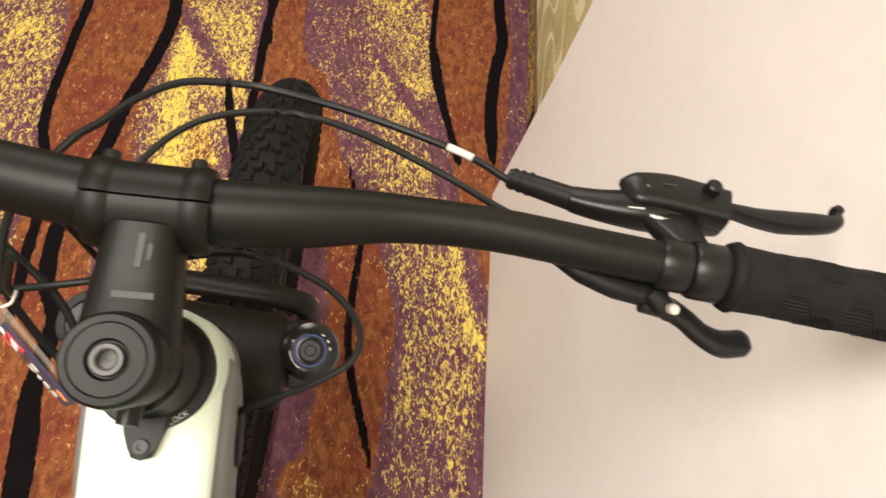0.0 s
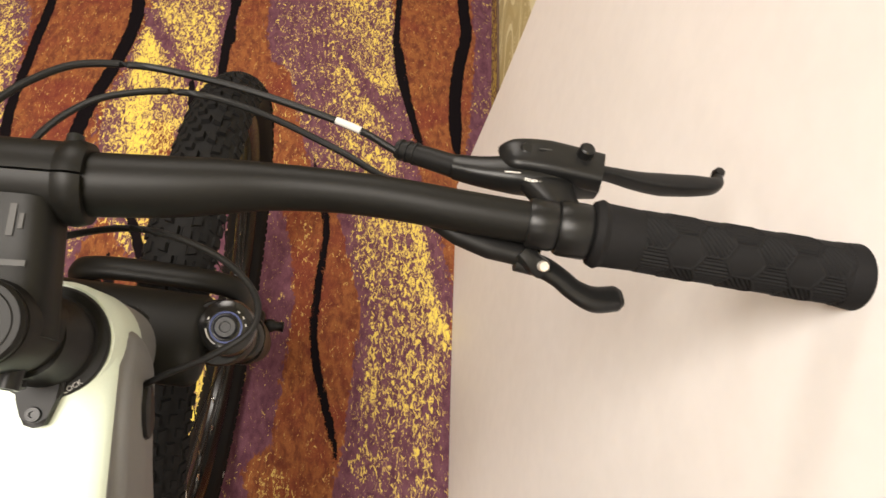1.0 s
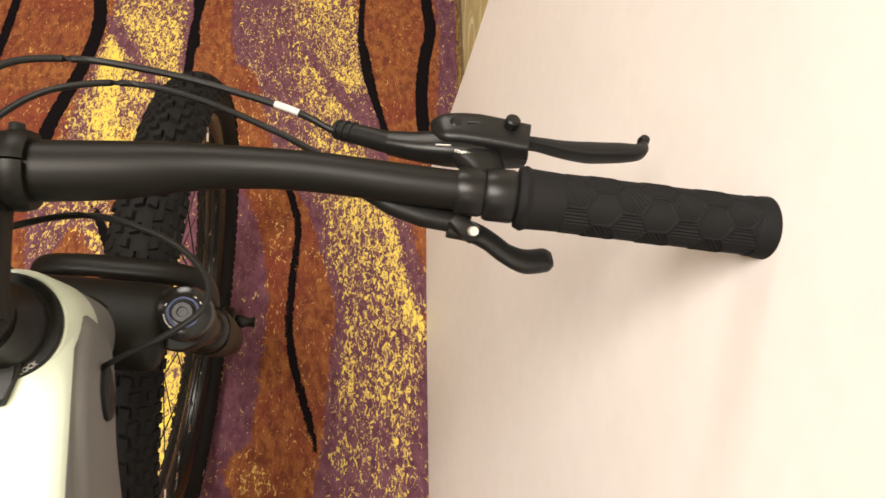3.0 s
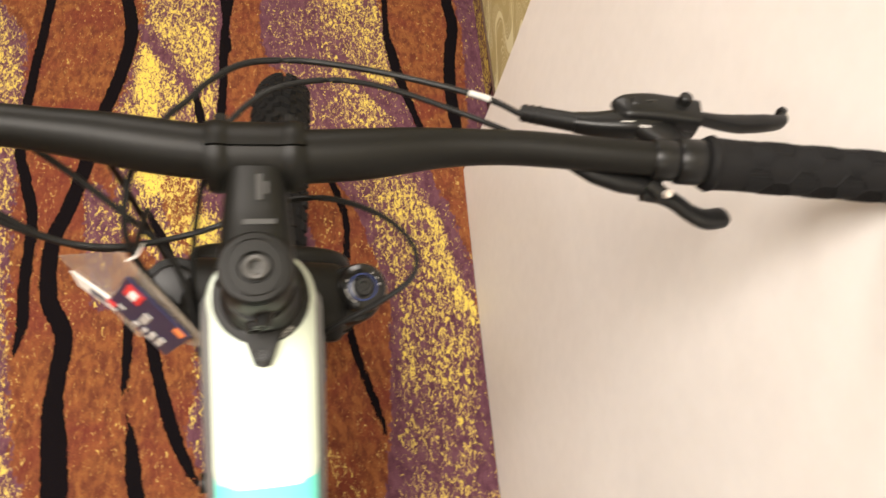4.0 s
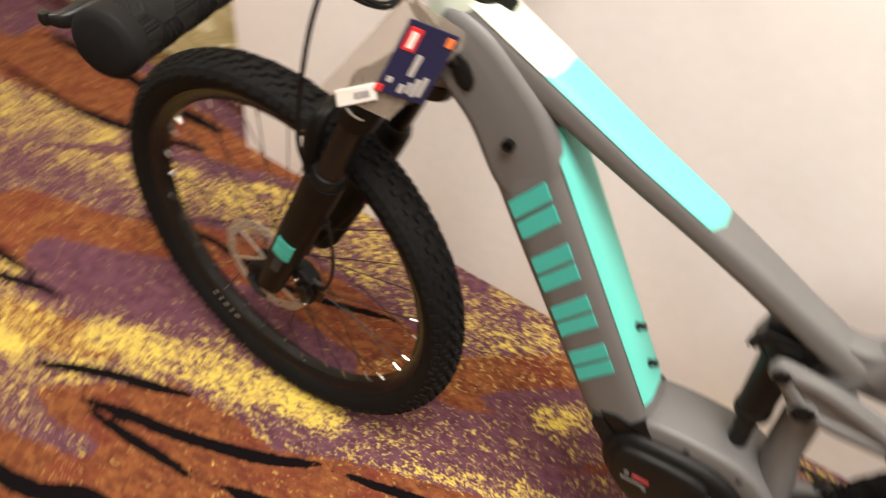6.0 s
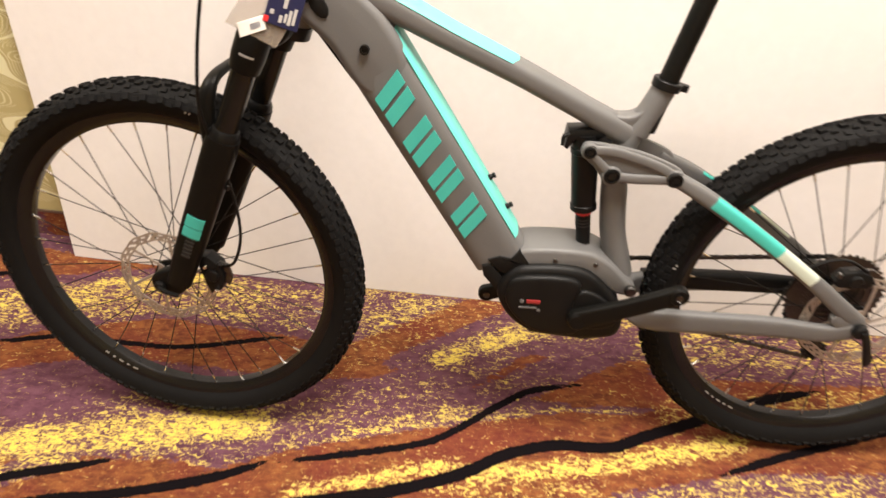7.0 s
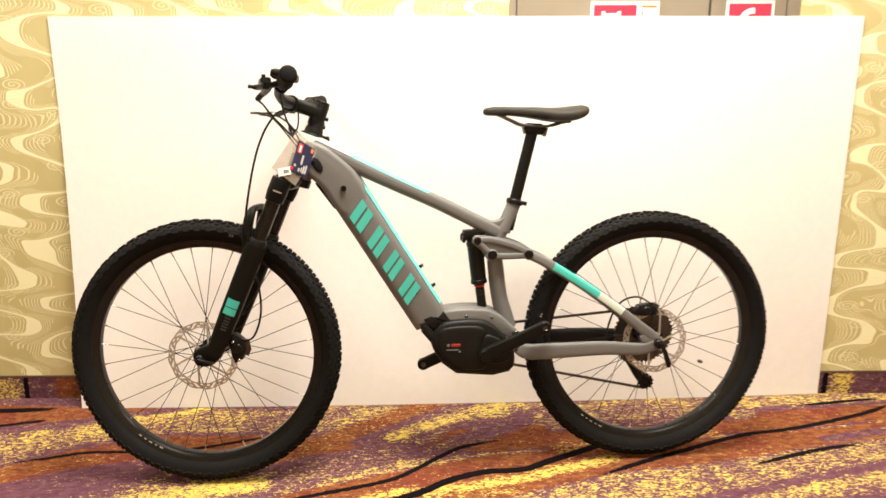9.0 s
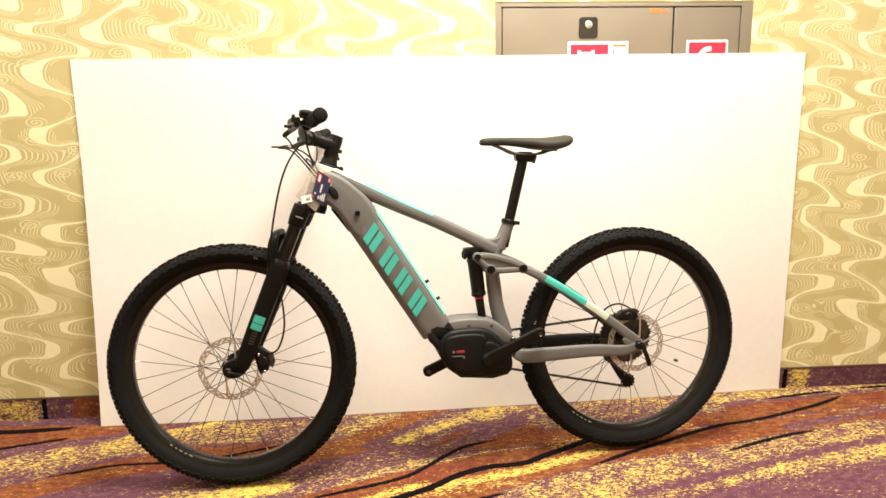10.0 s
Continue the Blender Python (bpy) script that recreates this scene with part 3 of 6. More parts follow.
def build_baseboard():
    """Carpet turned up at the wall's foot, with a thin dark strip on top."""
    xs = np.arange(-2.6, 3.4, 0.02)
    bm = bmesh.new()
    rings = [[bm.verts.new((x, v, z)) for v, z in ((-0.0005, 0.0), (-0.005, 0.0), (-0.005, 0.076), (-0.0005, 0.076))] for x in xs]
    for a, b in zip(rings, rings[1:]):
        for j in range(4):
            bm.faces.new((a[j], a[(j + 1) % 4], b[(j + 1) % 4], b[j]))
    ob = part("baseboard", bm, CARPET)
    me = ob.data
    n = len(me.vertices)
    at = np.array([v.co[:] for v in me.vertices])
    u = at[:, 0]
    spots = (-2.6, -1.25, -1.2, -0.95, -0.80, -0.755, -0.66, -0.62, -0.55, 0.3, 2.00, 2.03, 2.08, 2.11, 2.6, 3.4)
    dense = np.interp(u, spots, (0.2, 0.3, 0.62, 0.6, 0.62, 0.1, 0.06, 0.05, 0.05, 0.4, 0.3, 0.72, 0.7, 0.08, 0.1, 0.4))
    red = np.interp(u, (-2.6, -0.69, -0.64, -0.3, 0.2, 3.4), (0.0, 0.0, 0.9, 0.9, 0.0, 0.0))
    for name, values in (("rust", red), ("yellow", dense), ("stripe", 0.011 - np.minimum(np.abs(u + 0.765), np.abs(u - 1.995)))):
        me.attributes.new(name, "FLOAT", "POINT").data.foreach_set("value", values.astype(np.float32))
    ob.matrix_world = ROOM
    tagged(ob, "strip of patterned carpet turned up the wall", "baseboard", kind="structure")
    cap = part("trim", block((-2.6, -0.006, 0.076), (3.4, -0.0005, 0.083), 0.001), surface("dark_edge_trim", (0.10, 0.06, 0.04), 0.5))
    cap.matrix_world = ROOM
    tagged(cap, "thin dark brown strip along the carpet edge", "trim", kind="structure")


build_baseboard()


def build_ceiling_lamp(u, v):
    lamp = thing("ceiling_lamp", "round white recessed ceiling lamp with a warm diffuser", "lamp", ROOM @ pose(u, v, CEILING), "ceiling lamps")
    part("rim", turned([(0.52, -0.014), (0.535, -0.012), (0.54, -0.001), (0.50, -0.001), (0.505, -0.012)], axis=(0, 0, 1), closed=True), WHITE, lamp)
    glow = bpy.data.materials.new("lamp_diffuser")
    glow.use_nodes = True
    b = glow.node_tree.nodes["Principled BSDF"]
    b.inputs["Emission Color"].default_value, b.inputs["Emission Strength"].default_value = (1, 0.950, 0.870, 1), 3
    part("diffuser", disc((0, 0, -0.006), (0, 0, 1), 0.502, 0.006), glow, lamp)


for u, v, power in LAMP_ROWS:
    build_ceiling_lamp(u, v)


# ---- white board leaning on the wall ----
def build_board():
    """A thin sheet whose foot stands out from the wall, more at one end, and whose upper half lies against it."""
    thick, rows, cols = 0.004, 26, 20
    u0, u1 = -0.535, 1.973
    front, back = {}, {}
    bm = bmesh.new()
    for i in range(rows + 1):
        z = 1.252 * i / rows
        for j in range(cols + 1):
            s = j / cols
            foot = 0.082 - 0.079 * s + 0.079 * s * (1 - s)
            v = -0.002 - foot * max(0.0, 1 - z / 1.0) ** 1.5
            back[i, j] = bm.verts.new((u0 + (u1 - u0) * s, v, z + 0.001))
            front[i, j] = bm.verts.new((u0 + (u1 - u0) * s, v - thick, z + 0.001))
    for side, flip in ((front, False), (back, True)):
        for i in range(rows):
            for j in range(cols):
                ring = [side[i, j], side[i, j + 1], side[i + 1, j + 1], side[i + 1, j]]
                bm.faces.new(ring[::-1] if flip else ring)
    for i in range(rows):
        for j in (0, cols):
            bm.faces.new((front[i, j], front[i + 1, j], back[i + 1, j], back[i, j]))
    for j in range(cols):
        for i in (0, rows):
            bm.faces.new((front[i, j], front[i, j + 1], back[i, j + 1], back[i, j]))
    board = part("display_board", bm, BOARD)
    board.matrix_world = ROOM
    tagged(board, "large plain white board leaning against the wall", "board")


build_board()

# ---- the bicycle: x runs from the front wheel to the rear, y to its right side, z up; it leans a little towards the board ----
LEAN = pose(0, 0, 0, -4.0)
bicycle = thing("bicycle", "grey, teal and white electric mountain bike leaning on the white board", "bicycle", LEAN)
WHEEL_R = 0.354
FRONT, REAR = (-0.005, 0.0, WHEEL_R), (1.2, 0.0, WHEEL_R)
HEAD_AT, HEAD_AXIS = Vector((0.300, 0.0, 0.945)), Vector((0.358, 0.0, 0.934)).normalized()
STEER = Matrix.Translation(HEAD_AT) @ Matrix.Rotation(-0.08, 4, HEAD_AXIS) @ Matrix.Translation(-HEAD_AT)
BAR_ROLL = Matrix.Translation((0.25, 0.002, 1.0)) @ Matrix.Rotation(radians(-0.4), 4, "X") @ Matrix.Rotation(radians(0.8), 4, "Z") @ Matrix.Diagonal((1, 1.012, 1, 1)) @ Matrix.Translation((-0.25, 0, -1.0))


def on_axis(h, forward=0.0):
    """A place on the steering axis, h metres above the top of the head tube."""
    return HEAD_AT + HEAD_AXIS * h + Vector((-HEAD_AXIS.z, 0, HEAD_AXIS.x)) * forward


# wheels
def tyre_mesh():
    half = [(0.296, 0.0145), (0.300, 0.0185), (0.305, 0.0255), (0.315, 0.0325), (0.326, 0.0345), (0.336, 0.0308), (0.3428, 0.0220), (0.3466, 0.0112)]
    return turned([(r, -h) for r, h in half] + [(0.3478, 0.0)] + [(r, h) for r, h in reversed(half)], n=96, closed=True)


def tread_mesh():
    """Blocks of rubber: a middle row of pairs, a row beside it and a shoulder row, each a little irregular."""
    rng = random.Random(4)
    verts, faces = [], []

    def knob(angle, side, length, width, lift, shear):
        # side: the angle of the block on the tyre's round section
        mid = Vector((0, 0.0, 0.314))
        up = Vector((0, math.sin(side), math.cos(side)))
        across = Vector((0, math.cos(side), -math.sin(side)))
        base = mid + up * 0.0328
        turn = Matrix.Rotation(angle, 3, "Y")
        first = len(verts)
        for h, k in ((-0.003, 1.12), (lift, 0.86)):
            for a, b in ((-1, -1), (1, -1), (1, 1), (-1, 1)):
                p = base + up * h + across * (b * width / 2 * k) + Vector((1, 0, 0)) * (a * length / 2 * k + b * shear)
                verts.append(turn @ p)
        faces.extend([tuple(first + i for i in f) for f in ((4, 5, 6, 7), (0, 1, 5, 4), (1, 2, 6, 5), (2, 3, 7, 6), (3, 0, 4, 7))])

    count = 144
    for i in range(count):
        a = 2 * math.pi * i / count
        for s in (-1, 1):
            j = rng.uniform(-0.0005, 0.0005)
            if i % 2:
                knob(a, s * 0.17, 0.0112, 0.0092, 0.0062 + j, s * 0.0012)
                knob(a, s * 0.62, 0.0100, 0.0084, 0.0060 + j, 0)
                knob(a, s * 1.06, 0.0104, 0.0120, 0.0064 + j, 0)
            else:
                knob(a, s * 0.38, 0.0104, 0.0092, 0.0062 + j, -s * 0.0012)
                knob(a + 0.004, s * 0.82, 0.0104, 0.0076, 0.0058 + j, s * 0.0014)
                knob(a, s * 1.18, 0.0120, 0.0090, 0.0056 + j, 0)
    bm = bmesh.new()
    made = [bm.verts.new(v) for v in verts]
    for f in faces:
        bm.faces.new([made[i] for i in f])
    return bm


def rotor_mesh(radius, offset):
    """A brake disc: a wavy ring with rows of holes, on slanted arms."""
    bm = bmesh.new()
    n, rows = 120, 5
    inner = radius - 0.0165
    grid = {}
    for i in range(n):
        a = 2 * math.pi * i / n
        wave = 0.0011 * math.sin(a * 12)
        for k in range(rows + 1):
            r = inner + (radius - inner) * k / rows + wave
            for s in (0, 1):
                grid[i, k, s] = bm.verts.new((r * math.cos(a), offset + (s - 0.5) * 0.0018, r * math.sin(a)))
    solid = lambda i, k: not ((k in (1, 3) and (i + k) % 4 in (0, 1)) or (k == 2 and i % 10 in (4, 5)))  # noqa: E731
    for i in range(n):
        j = (i + 1) % n
        for k in range(rows):
            if not solid(i, k):
                continue
            bm.faces.new([grid[q] for q in ((i, k, 0), (j, k, 0), (j, k + 1, 0), (i, k + 1, 0))])
            bm.faces.new([grid[q] for q in ((i, k, 1), (i, k + 1, 1), (j, k + 1, 1), (j, k, 1))])
            for cond, p, q in ((k == 0 or not solid(i, k - 1), (i, k), (j, k)), (k == rows - 1 or not solid(i, k + 1), (j, k + 1), (i, k + 1)),
                               (not solid((i - 1) % n, k), (i, k + 1), (i, k)), (not solid(j, k), (j, k), (j, k + 1))):
                if cond:
                    bm.faces.new([grid[p + (0,)], grid[q + (0,)], grid[q + (1,)], grid[p + (1,)]])
    return bm


TYRE, TREAD = tyre_mesh(), tread_mesh()


def build_wheel(at, turn, name, hub_width, rotor_radius, rotor_at, phase, mark_at):
    """A wheel: the rim with its tyre, hub, brake disc and spokes."""
    place = turn @ Matrix.Translation(at)
    rim = part(name, turned([(0.304, 0.0165), (0.300, 0.0185), (0.296, 0.0175), (0.286, 0.0145), (0.2795, 0.009), (0.2785, 0.0), (0.2795, -0.009), (0.286, -0.0145),
                              (0.296, -0.0175), (0.300, -0.0185), (0.304, -0.0165), (0.297, -0.010), (0.294, 0.0), (0.297, 0.010)], n=96, closed=True), GLOSSY, bicycle, "black alloy wheel rim")
    rim.matrix_local = place
    for source, title, what in ((TYRE, "tyre", "black rubber knobbly tyre casing"), (TREAD, "tread", "chunky black tread blocks")):
        part(title, source.copy(), RUBBER, rim, what, sharp=0.5)
    w = hub_width / 2
    part("hub", turned([(0.0095, -w), (0.0115, -w + 0.004), (0.012, -w + 0.018), (0.028, -w + 0.020), (0.029, -w + 0.0235), (0.016, -w + 0.028), (0.0135, 0), (0.016, w - 0.028),
                        (0.029, w - 0.0235), (0.028, w - 0.020), (0.012, w - 0.018), (0.0115, w - 0.004), (0.0095, w)]), BLACK, rim)
    part("brake_disc", rotor_mesh(rotor_radius, rotor_at), DISC_STEEL, rim, "perforated steel brake disc")
    r = rotor_radius - 0.0150
    around = lambda radius, angle: (radius * math.cos(angle), radius * math.sin(angle))  # noqa: E731
    arm = None
    for i in range(6):
        if arm is None:
            shape = [around(0.015, -0.5), around(0.024, -0.2), around(0.044, 0.14), around(r, 0.30), around(r, 0.365), around(0.042, 0.24), around(0.026, 0.10), around(0.022, 0.5), around(0.015, 0.5)]
            arm = part("disc_arm", slab(shape, rotor_at - 0.0010, rotor_at + 0.0010, 0), DISC_STEEL, rim)
            one = arm
        else:
            one = new("disc_arm", arm.data)
            one.parent = rim
        one.matrix_local = Matrix.Rotation(-2 * math.pi * i / 6, 4, "Y")
    spoke = None
    for i in range(32):
        a = 2 * math.pi * i / 32 + radians(phase)
        side = 1 if i % 2 else -1
        lean = 0.62 * (1 if (i // 2) % 2 else -1)
        p = Vector((0.027 * math.cos(a + lean * 1.9), side * (w - 0.0215), 0.027 * math.sin(a + lean * 1.9)))
        q = Vector((0.279 * math.cos(a), side * 0.003, 0.279 * math.sin(a)))
        aim = (q - p).to_track_quat("Z", "Y").to_matrix().to_4x4()
        length = (q - p).length
        if spoke is None:
            bm = turned([(0.0, 0.0), (0.0011, 0.0), (0.00095, 0.02), (0.00095, length - 0.014), (0.0, length - 0.014)], axis=(0, 0, 1), n=8)
            lathe(bm, [(0.0, length - 0.015), (0.0017, length - 0.015), (0.0019, length - 0.004), (0.0024, length), (0.0, length + 0.001)], axis=(0, 0, 1), n=8)
            for f in bm.faces:
                f.material_index = 1 if f.calc_center_median().z > length - 0.0152 else 0
            spoke = part("spoke", bm, [BLACK, SILVER], rim, "thin black steel spoke with a silver nipple")
            one = spoke
        else:
            one = new("spoke", spoke.data)
            one.parent = rim
            tagged(one, "thin black steel spoke with a silver nipple")
        one.matrix_local = Matrix.Translation(p) @ aim
    # pale maker's marks on the tyre's side, as plain bars
    for turn_by, side in ((mark_at, -1), (mark_at + 2.4, 1)):
        bm = bmesh.new()
        for k in range(2):
            a = turn_by + k * 0.020
            block((-0.0012, 0, -0.003), (0.0012, 0.0006, 0.003), 0, bm=bm, m=Matrix.Rotation(a, 4, "Y") @ Matrix.Translation((0, side * 0.0346, 0.323)))
        part("side_mark", bm, PALE, rim, "small pale bars printed on the tyre")
    # pale bars along the rim's flank, close to the ground, painted in for its shine
    for k, long_ in enumerate((0.010, 0.006, 0.009, 0.005, 0.008)):
        a = 3.62 + k * 0.055
        part("rim_glint", block((-long_ / 2, 0, -0.0013), (long_ / 2, 0.0008, 0.0013), 0, m=Matrix.Rotation(a, 4, "Y") @ Matrix.Translation((0, -0.0168, 0.2895))), PALE, rim, "small pale bar painted as a glint")
    return rim


front_wheel = build_wheel(FRONT, STEER, "front_wheel", 0.110, 0.090, -0.042, 6.2, 0.255)
rear_wheel = build_wheel(REAR, Matrix(), "rear_wheel", 0.142, 0.090, -0.056, 3.5, -1.34)
TYRE.free(), TREAD.free()

# reflector magnet on a rear spoke
part("spoke_magnet", turned([(0, -0.006), (0.004, -0.006), (0.005, 0), (0.004, 0.006), (0, 0.006)], at=(0.150, -0.026, -0.076), axis=(1, 0, -0.4), n=14), DARK_STEEL, rear_wheel)

# frame
DT_TOP, DT_END = Vector((0.350, 0, 0.811)), Vector((0.588, 0, 0.424))
dt_way = (DT_END - DT_TOP).normalized()
dt_up = Vector((-dt_way.z, 0, dt_way.x))
DT_LINE = [DT_TOP - dt_way * 0.02, DT_TOP + (DT_END - DT_TOP) * 0.33, DT_TOP + (DT_END - DT_TOP) * 0.66, DT_END]
DT_SIZE = [(0.036, 0.050), (0.0425, 0.049), (0.0425, 0.049), (0.041, 0.049)]
frame_body = part("frame", tube(DT_LINE, DT_SIZE, n=48, square=3.6, steps=5), GREY, bicycle, "matt grey hydroformed frame")
part("down_tube_panel", tube([DT_TOP + dt_way * 0.030 + dt_up * 0.0005, DT_END - dt_way * 0.030 + dt_up * 0.0005], [(0.0425, 0.0492)] * 2, n=18, square=3.6, smooth=False, arc=(42, 129)),
     TEAL, frame_body, "teal painted stripe")


def dt_place(s, across, y):
    """A place on the down tube: s along it, across it towards the top tube, y to the side."""
    p = DT_TOP + dt_way * s + dt_up * across
    return Vector((p.x, y, p.z))


# the maker's lettering as plain slanted bars on either side
for side in (-1, 1):
    for s, long_ in ((0.088, 0.064), (0.168, 0.062), (0.243, 0.058), (0.318, 0.060)):
        for a, b in ((0.0, 0.35), (0.45, 0.80)):
            bm = bmesh.new()
            ring = [dt_place(s + 0.014 + long_ * a, -0.029, 0), dt_place(s + 0.014 + long_ * b, -0.029, 0), dt_place(s - 0.008 + long_ * b, 0.025, 0), dt_place(s - 0.008 + long_ * a, 0.025, 0)]
            edge = side * 0.0416
            low = [bm.verts.new((p.x, edge, p.z)) for p in ring]
            high = [bm.verts.new((p.x, edge + side * 0.0022, p.z)) for p in ring]
            bm.faces.new(low), bm.faces.new(high)
            for j in range(4):
                bm.faces.new((low[j], low[(j + 1) % 4], high[(j + 1) % 4], high[j]))
            part("logo_bar", bm, TEAL_SHADED, frame_body, "plain teal slanted bar")

# head tube and the gusset that ties it to both tubes
part("head_tube", turned([(0.026, -0.128), (0.034, -0.125), (0.0345, -0.09), (0.032, -0.045), (0.0325, -0.024), (0.030, -0.018), (0.024, -0.018)], at=on_axis(-0.018), axis=HEAD_AXIS, n=40), GREY, frame_body)
GUSSET = [(0.272, 0.902), (0.318, 0.894), (0.368, 0.856), (0.400, 0.822), (0.428, 0.768), (0.420, 0.715), (0.362, 0.712), (0.312, 0.782), (0.262, 0.836)]
part("gusset", slab(GUSSET, -0.0395, 0.0395, 0.021, 5, smooth=5), GREY, frame_body)
TT_LINE = [(0.278, 0, 0.9015), (0.385, 0, 0.848), (0.49, 0, 0.796), (0.60, 0, 0.745), (0.70, 0, 0.694), (0.775, 0, 0.655)]
TT_SIZE = [(0.0335, 0.0225), (0.0325, 0.0222), (0.030, 0.0195), (0.027, 0.0185), (0.023, 0.0185), (0.020, 0.021)]
part("top_tube", tube(TT_LINE, TT_SIZE, n=40, square=3.0), GREY, frame_body)


def along_tt(t):
    k = t * (len(TT_LINE) - 1)
    i = min(int(k), len(TT_LINE) - 2)
    f = k - i
    return tuple(p + (q - p) * f for p, q in zip(TT_LINE[i], TT_LINE[i + 1])), tuple(p + (q - p) * f for p, q in zip(TT_SIZE[i], TT_SIZE[i + 1]))


def tt_skin(name, t0, t1, material, label, skin, wide=(19, 151), round_end=0.0):
    """Paint over the upper half of the top tube; round_end draws its far corners in."""
    some, arcs = [], []
    for i in range(31):
        t = t0 + (t1 - t0) * i / 30
        some.append(along_tt(t))
        near = max(0.0, 1 - (t1 - t) / round_end) if round_end else 0.0
        pull = 42 * (1 - math.sqrt(max(0.0, 1 - near ** 2)))
        arcs.append((wide[0] + pull, wide[1] - pull))
    part(name, tube([s[0] for s in some], [s[1] for s in some], n=24, square=3.0, smooth=False, arc=arcs, skin=skin), material, frame_body, label)


tt_skin("head_panel", 0.0, 0.201, WHITE, "white painted head of the top tube", 0.0018, round_end=0.024)
tt_skin("top_panel", 0.180, 0.572, TEAL, "teal painted stretch of the top tube", 0.0012, round_end=0.016)
# white collar round the head tube's top
part("head_collar_paint", turned([(0.0335, -0.060), (0.0353, -0.056), (0.0345, -0.012), (0.0318, -0.0035), (0.0245, -0.003), (0.0215, -0.006), (0.0215, -0.06)], at=on_axis(-0.0265), axis=HEAD_AXIS, n=40, closed=True), WHITE, frame_body, "white painted top of the head tube")

# seat tube, with its upper half towards the post, and the cluster
part("seat_tube", tube([(0.800, 0, 0.690), (0.776, 0, 0.650), (0.765, 0, 0.600), (0.768, 0, 0.550), (0.777, 0, 0.480), (0.792, 0, 0.425), (0.800, 0, 0.395)],
                       [(0.020, 0.019), (0.021, 0.020), (0.022, 0.0205), (0.022, 0.022), (0.024, 0.022), (0.028, 0.023), (0.030, 0.024)], n=24), GREY, frame_body)
part("seat_collar_tube", tube([(0.785, 0, 0.660), (0.802, 0, 0.697), (0.8175, 0, 0.735)], [(0.021, 0.022), (0.0195, 0.0195), (0.0185, 0.0185)], n=24), GREY, frame_body)
part("seat_gusset", slab([(0.690, 0.708), (0.735, 0.692), (0.768, 0.689), (0.788, 0.700), (0.800, 0.722), (0.812, 0.738), (0.819, 0.728), (0.808, 0.694), (0.790, 0.662), (0.774, 0.642), (0.745, 0.652), (0.712, 0.676)], -0.016, 0.016, 0.012, 4, smooth=3), GREY, frame_body)
clamp_axis = Vector((0.046, 0, 0.184)).normalized()
clamp = part("seat_clamp", turned([(0.0165, -0.007), (0.0225, -0.0065), (0.0230, 0.0055), (0.0220, 0.007), (0.0165, 0.007)], at=(0.8185, 0, 0.738), axis=clamp_axis, closed=True), BLACK, bicycle, "black alloy seat clamp")
part("clamp_bolt", slab([(0.836, 0.741), (0.852, 0.737), (0.850, 0.726), (0.834, 0.730)], -0.008, 0.008, 0.003), BLACK, clamp)

# seat post and saddle
post = part("seat_post", tube([(0.800, 0, 0.664), (0.8685, 0, 0.938)], 0.0155, n=28, smooth=False), MATT, bicycle, "matt black dropper seat post")
part("post_head", slab([(0.842, 0.918), (0.892, 0.914), (0.902, 0.930), (0.888, 0.944), (0.850, 0.946), (0.838, 0.934)], -0.017, 0.017, 0.006, 3), BLACK, post)
for y in (-0.012, 0.012):
    part("clamp_bolt", turned([(0.0, -0.012), (0.004, -0.012), (0.004, 0.012), (0.0, 0.012)], at=(0.900, y * 0.4, 0.922), axis=(0.3, 0, 1), n=12), DARK_STEEL, post)


def saddle_mesh():
    """A slim saddle: narrow drooping nose, wide tail with a kick, a groove along the middle."""
    bm = bmesh.new()
    stations = [(0.733, 0.004, 0.979, 0.970), (0.740, 0.017, 0.985, 0.964), (0.762, 0.021, 0.988, 0.962), (0.800, 0.023, 0.9885, 0.962), (0.840, 0.030, 0.988, 0.958), (0.875, 0.042, 0.987, 0.953),
                (0.905, 0.056, 0.986, 0.948), (0.935, 0.066, 0.987, 0.945), (0.965, 0.069, 0.990, 0.946), (0.990, 0.064, 0.992, 0.954), (1.004, 0.050, 0.990, 0.966), (1.008, 0.030, 0.984, 0.974)]
    line = curve_points([(s[0], s[1], 0) for s in stations], 4)
    tops = curve_points([(s[0], s[2], 0) for s in stations], 4)
    lows = curve_points([(s[0], s[3], 0) for s in stations], 4)
    rings = []
    n = 28
    for p, q, r in zip(line, tops, lows):
        ring = []
        for j in range(n):
            a = 2 * math.pi * j / n
            c, s = math.cos(a), math.sin(a)
            y = max(p.y, 0.003) * math.copysign(abs(c) ** 0.75, c)
            droop = 0.010 * (y / 0.069) ** 2
            top = q.y - droop - (0.003 * math.exp(-(y / 0.008) ** 2) if 0.80 < p.x < 0.985 else 0)
            low = r.y + 0.004 * (1 - abs(c))
            z = (top + low) / 2 + (top - low) / 2 * math.copysign(abs(s) ** 0.6, s)
            ring.append(bm.verts.new((p.x, y, z)))
        rings.append(ring)
    for a, b in zip(rings, rings[1:]):
        for j in range(n):
            bm.faces.new((a[j], a[(j + 1) % n], b[(j + 1) % n], b[j]))
    bm.faces.new(rings[0]), bm.faces.new(rings[-1])
    return bm


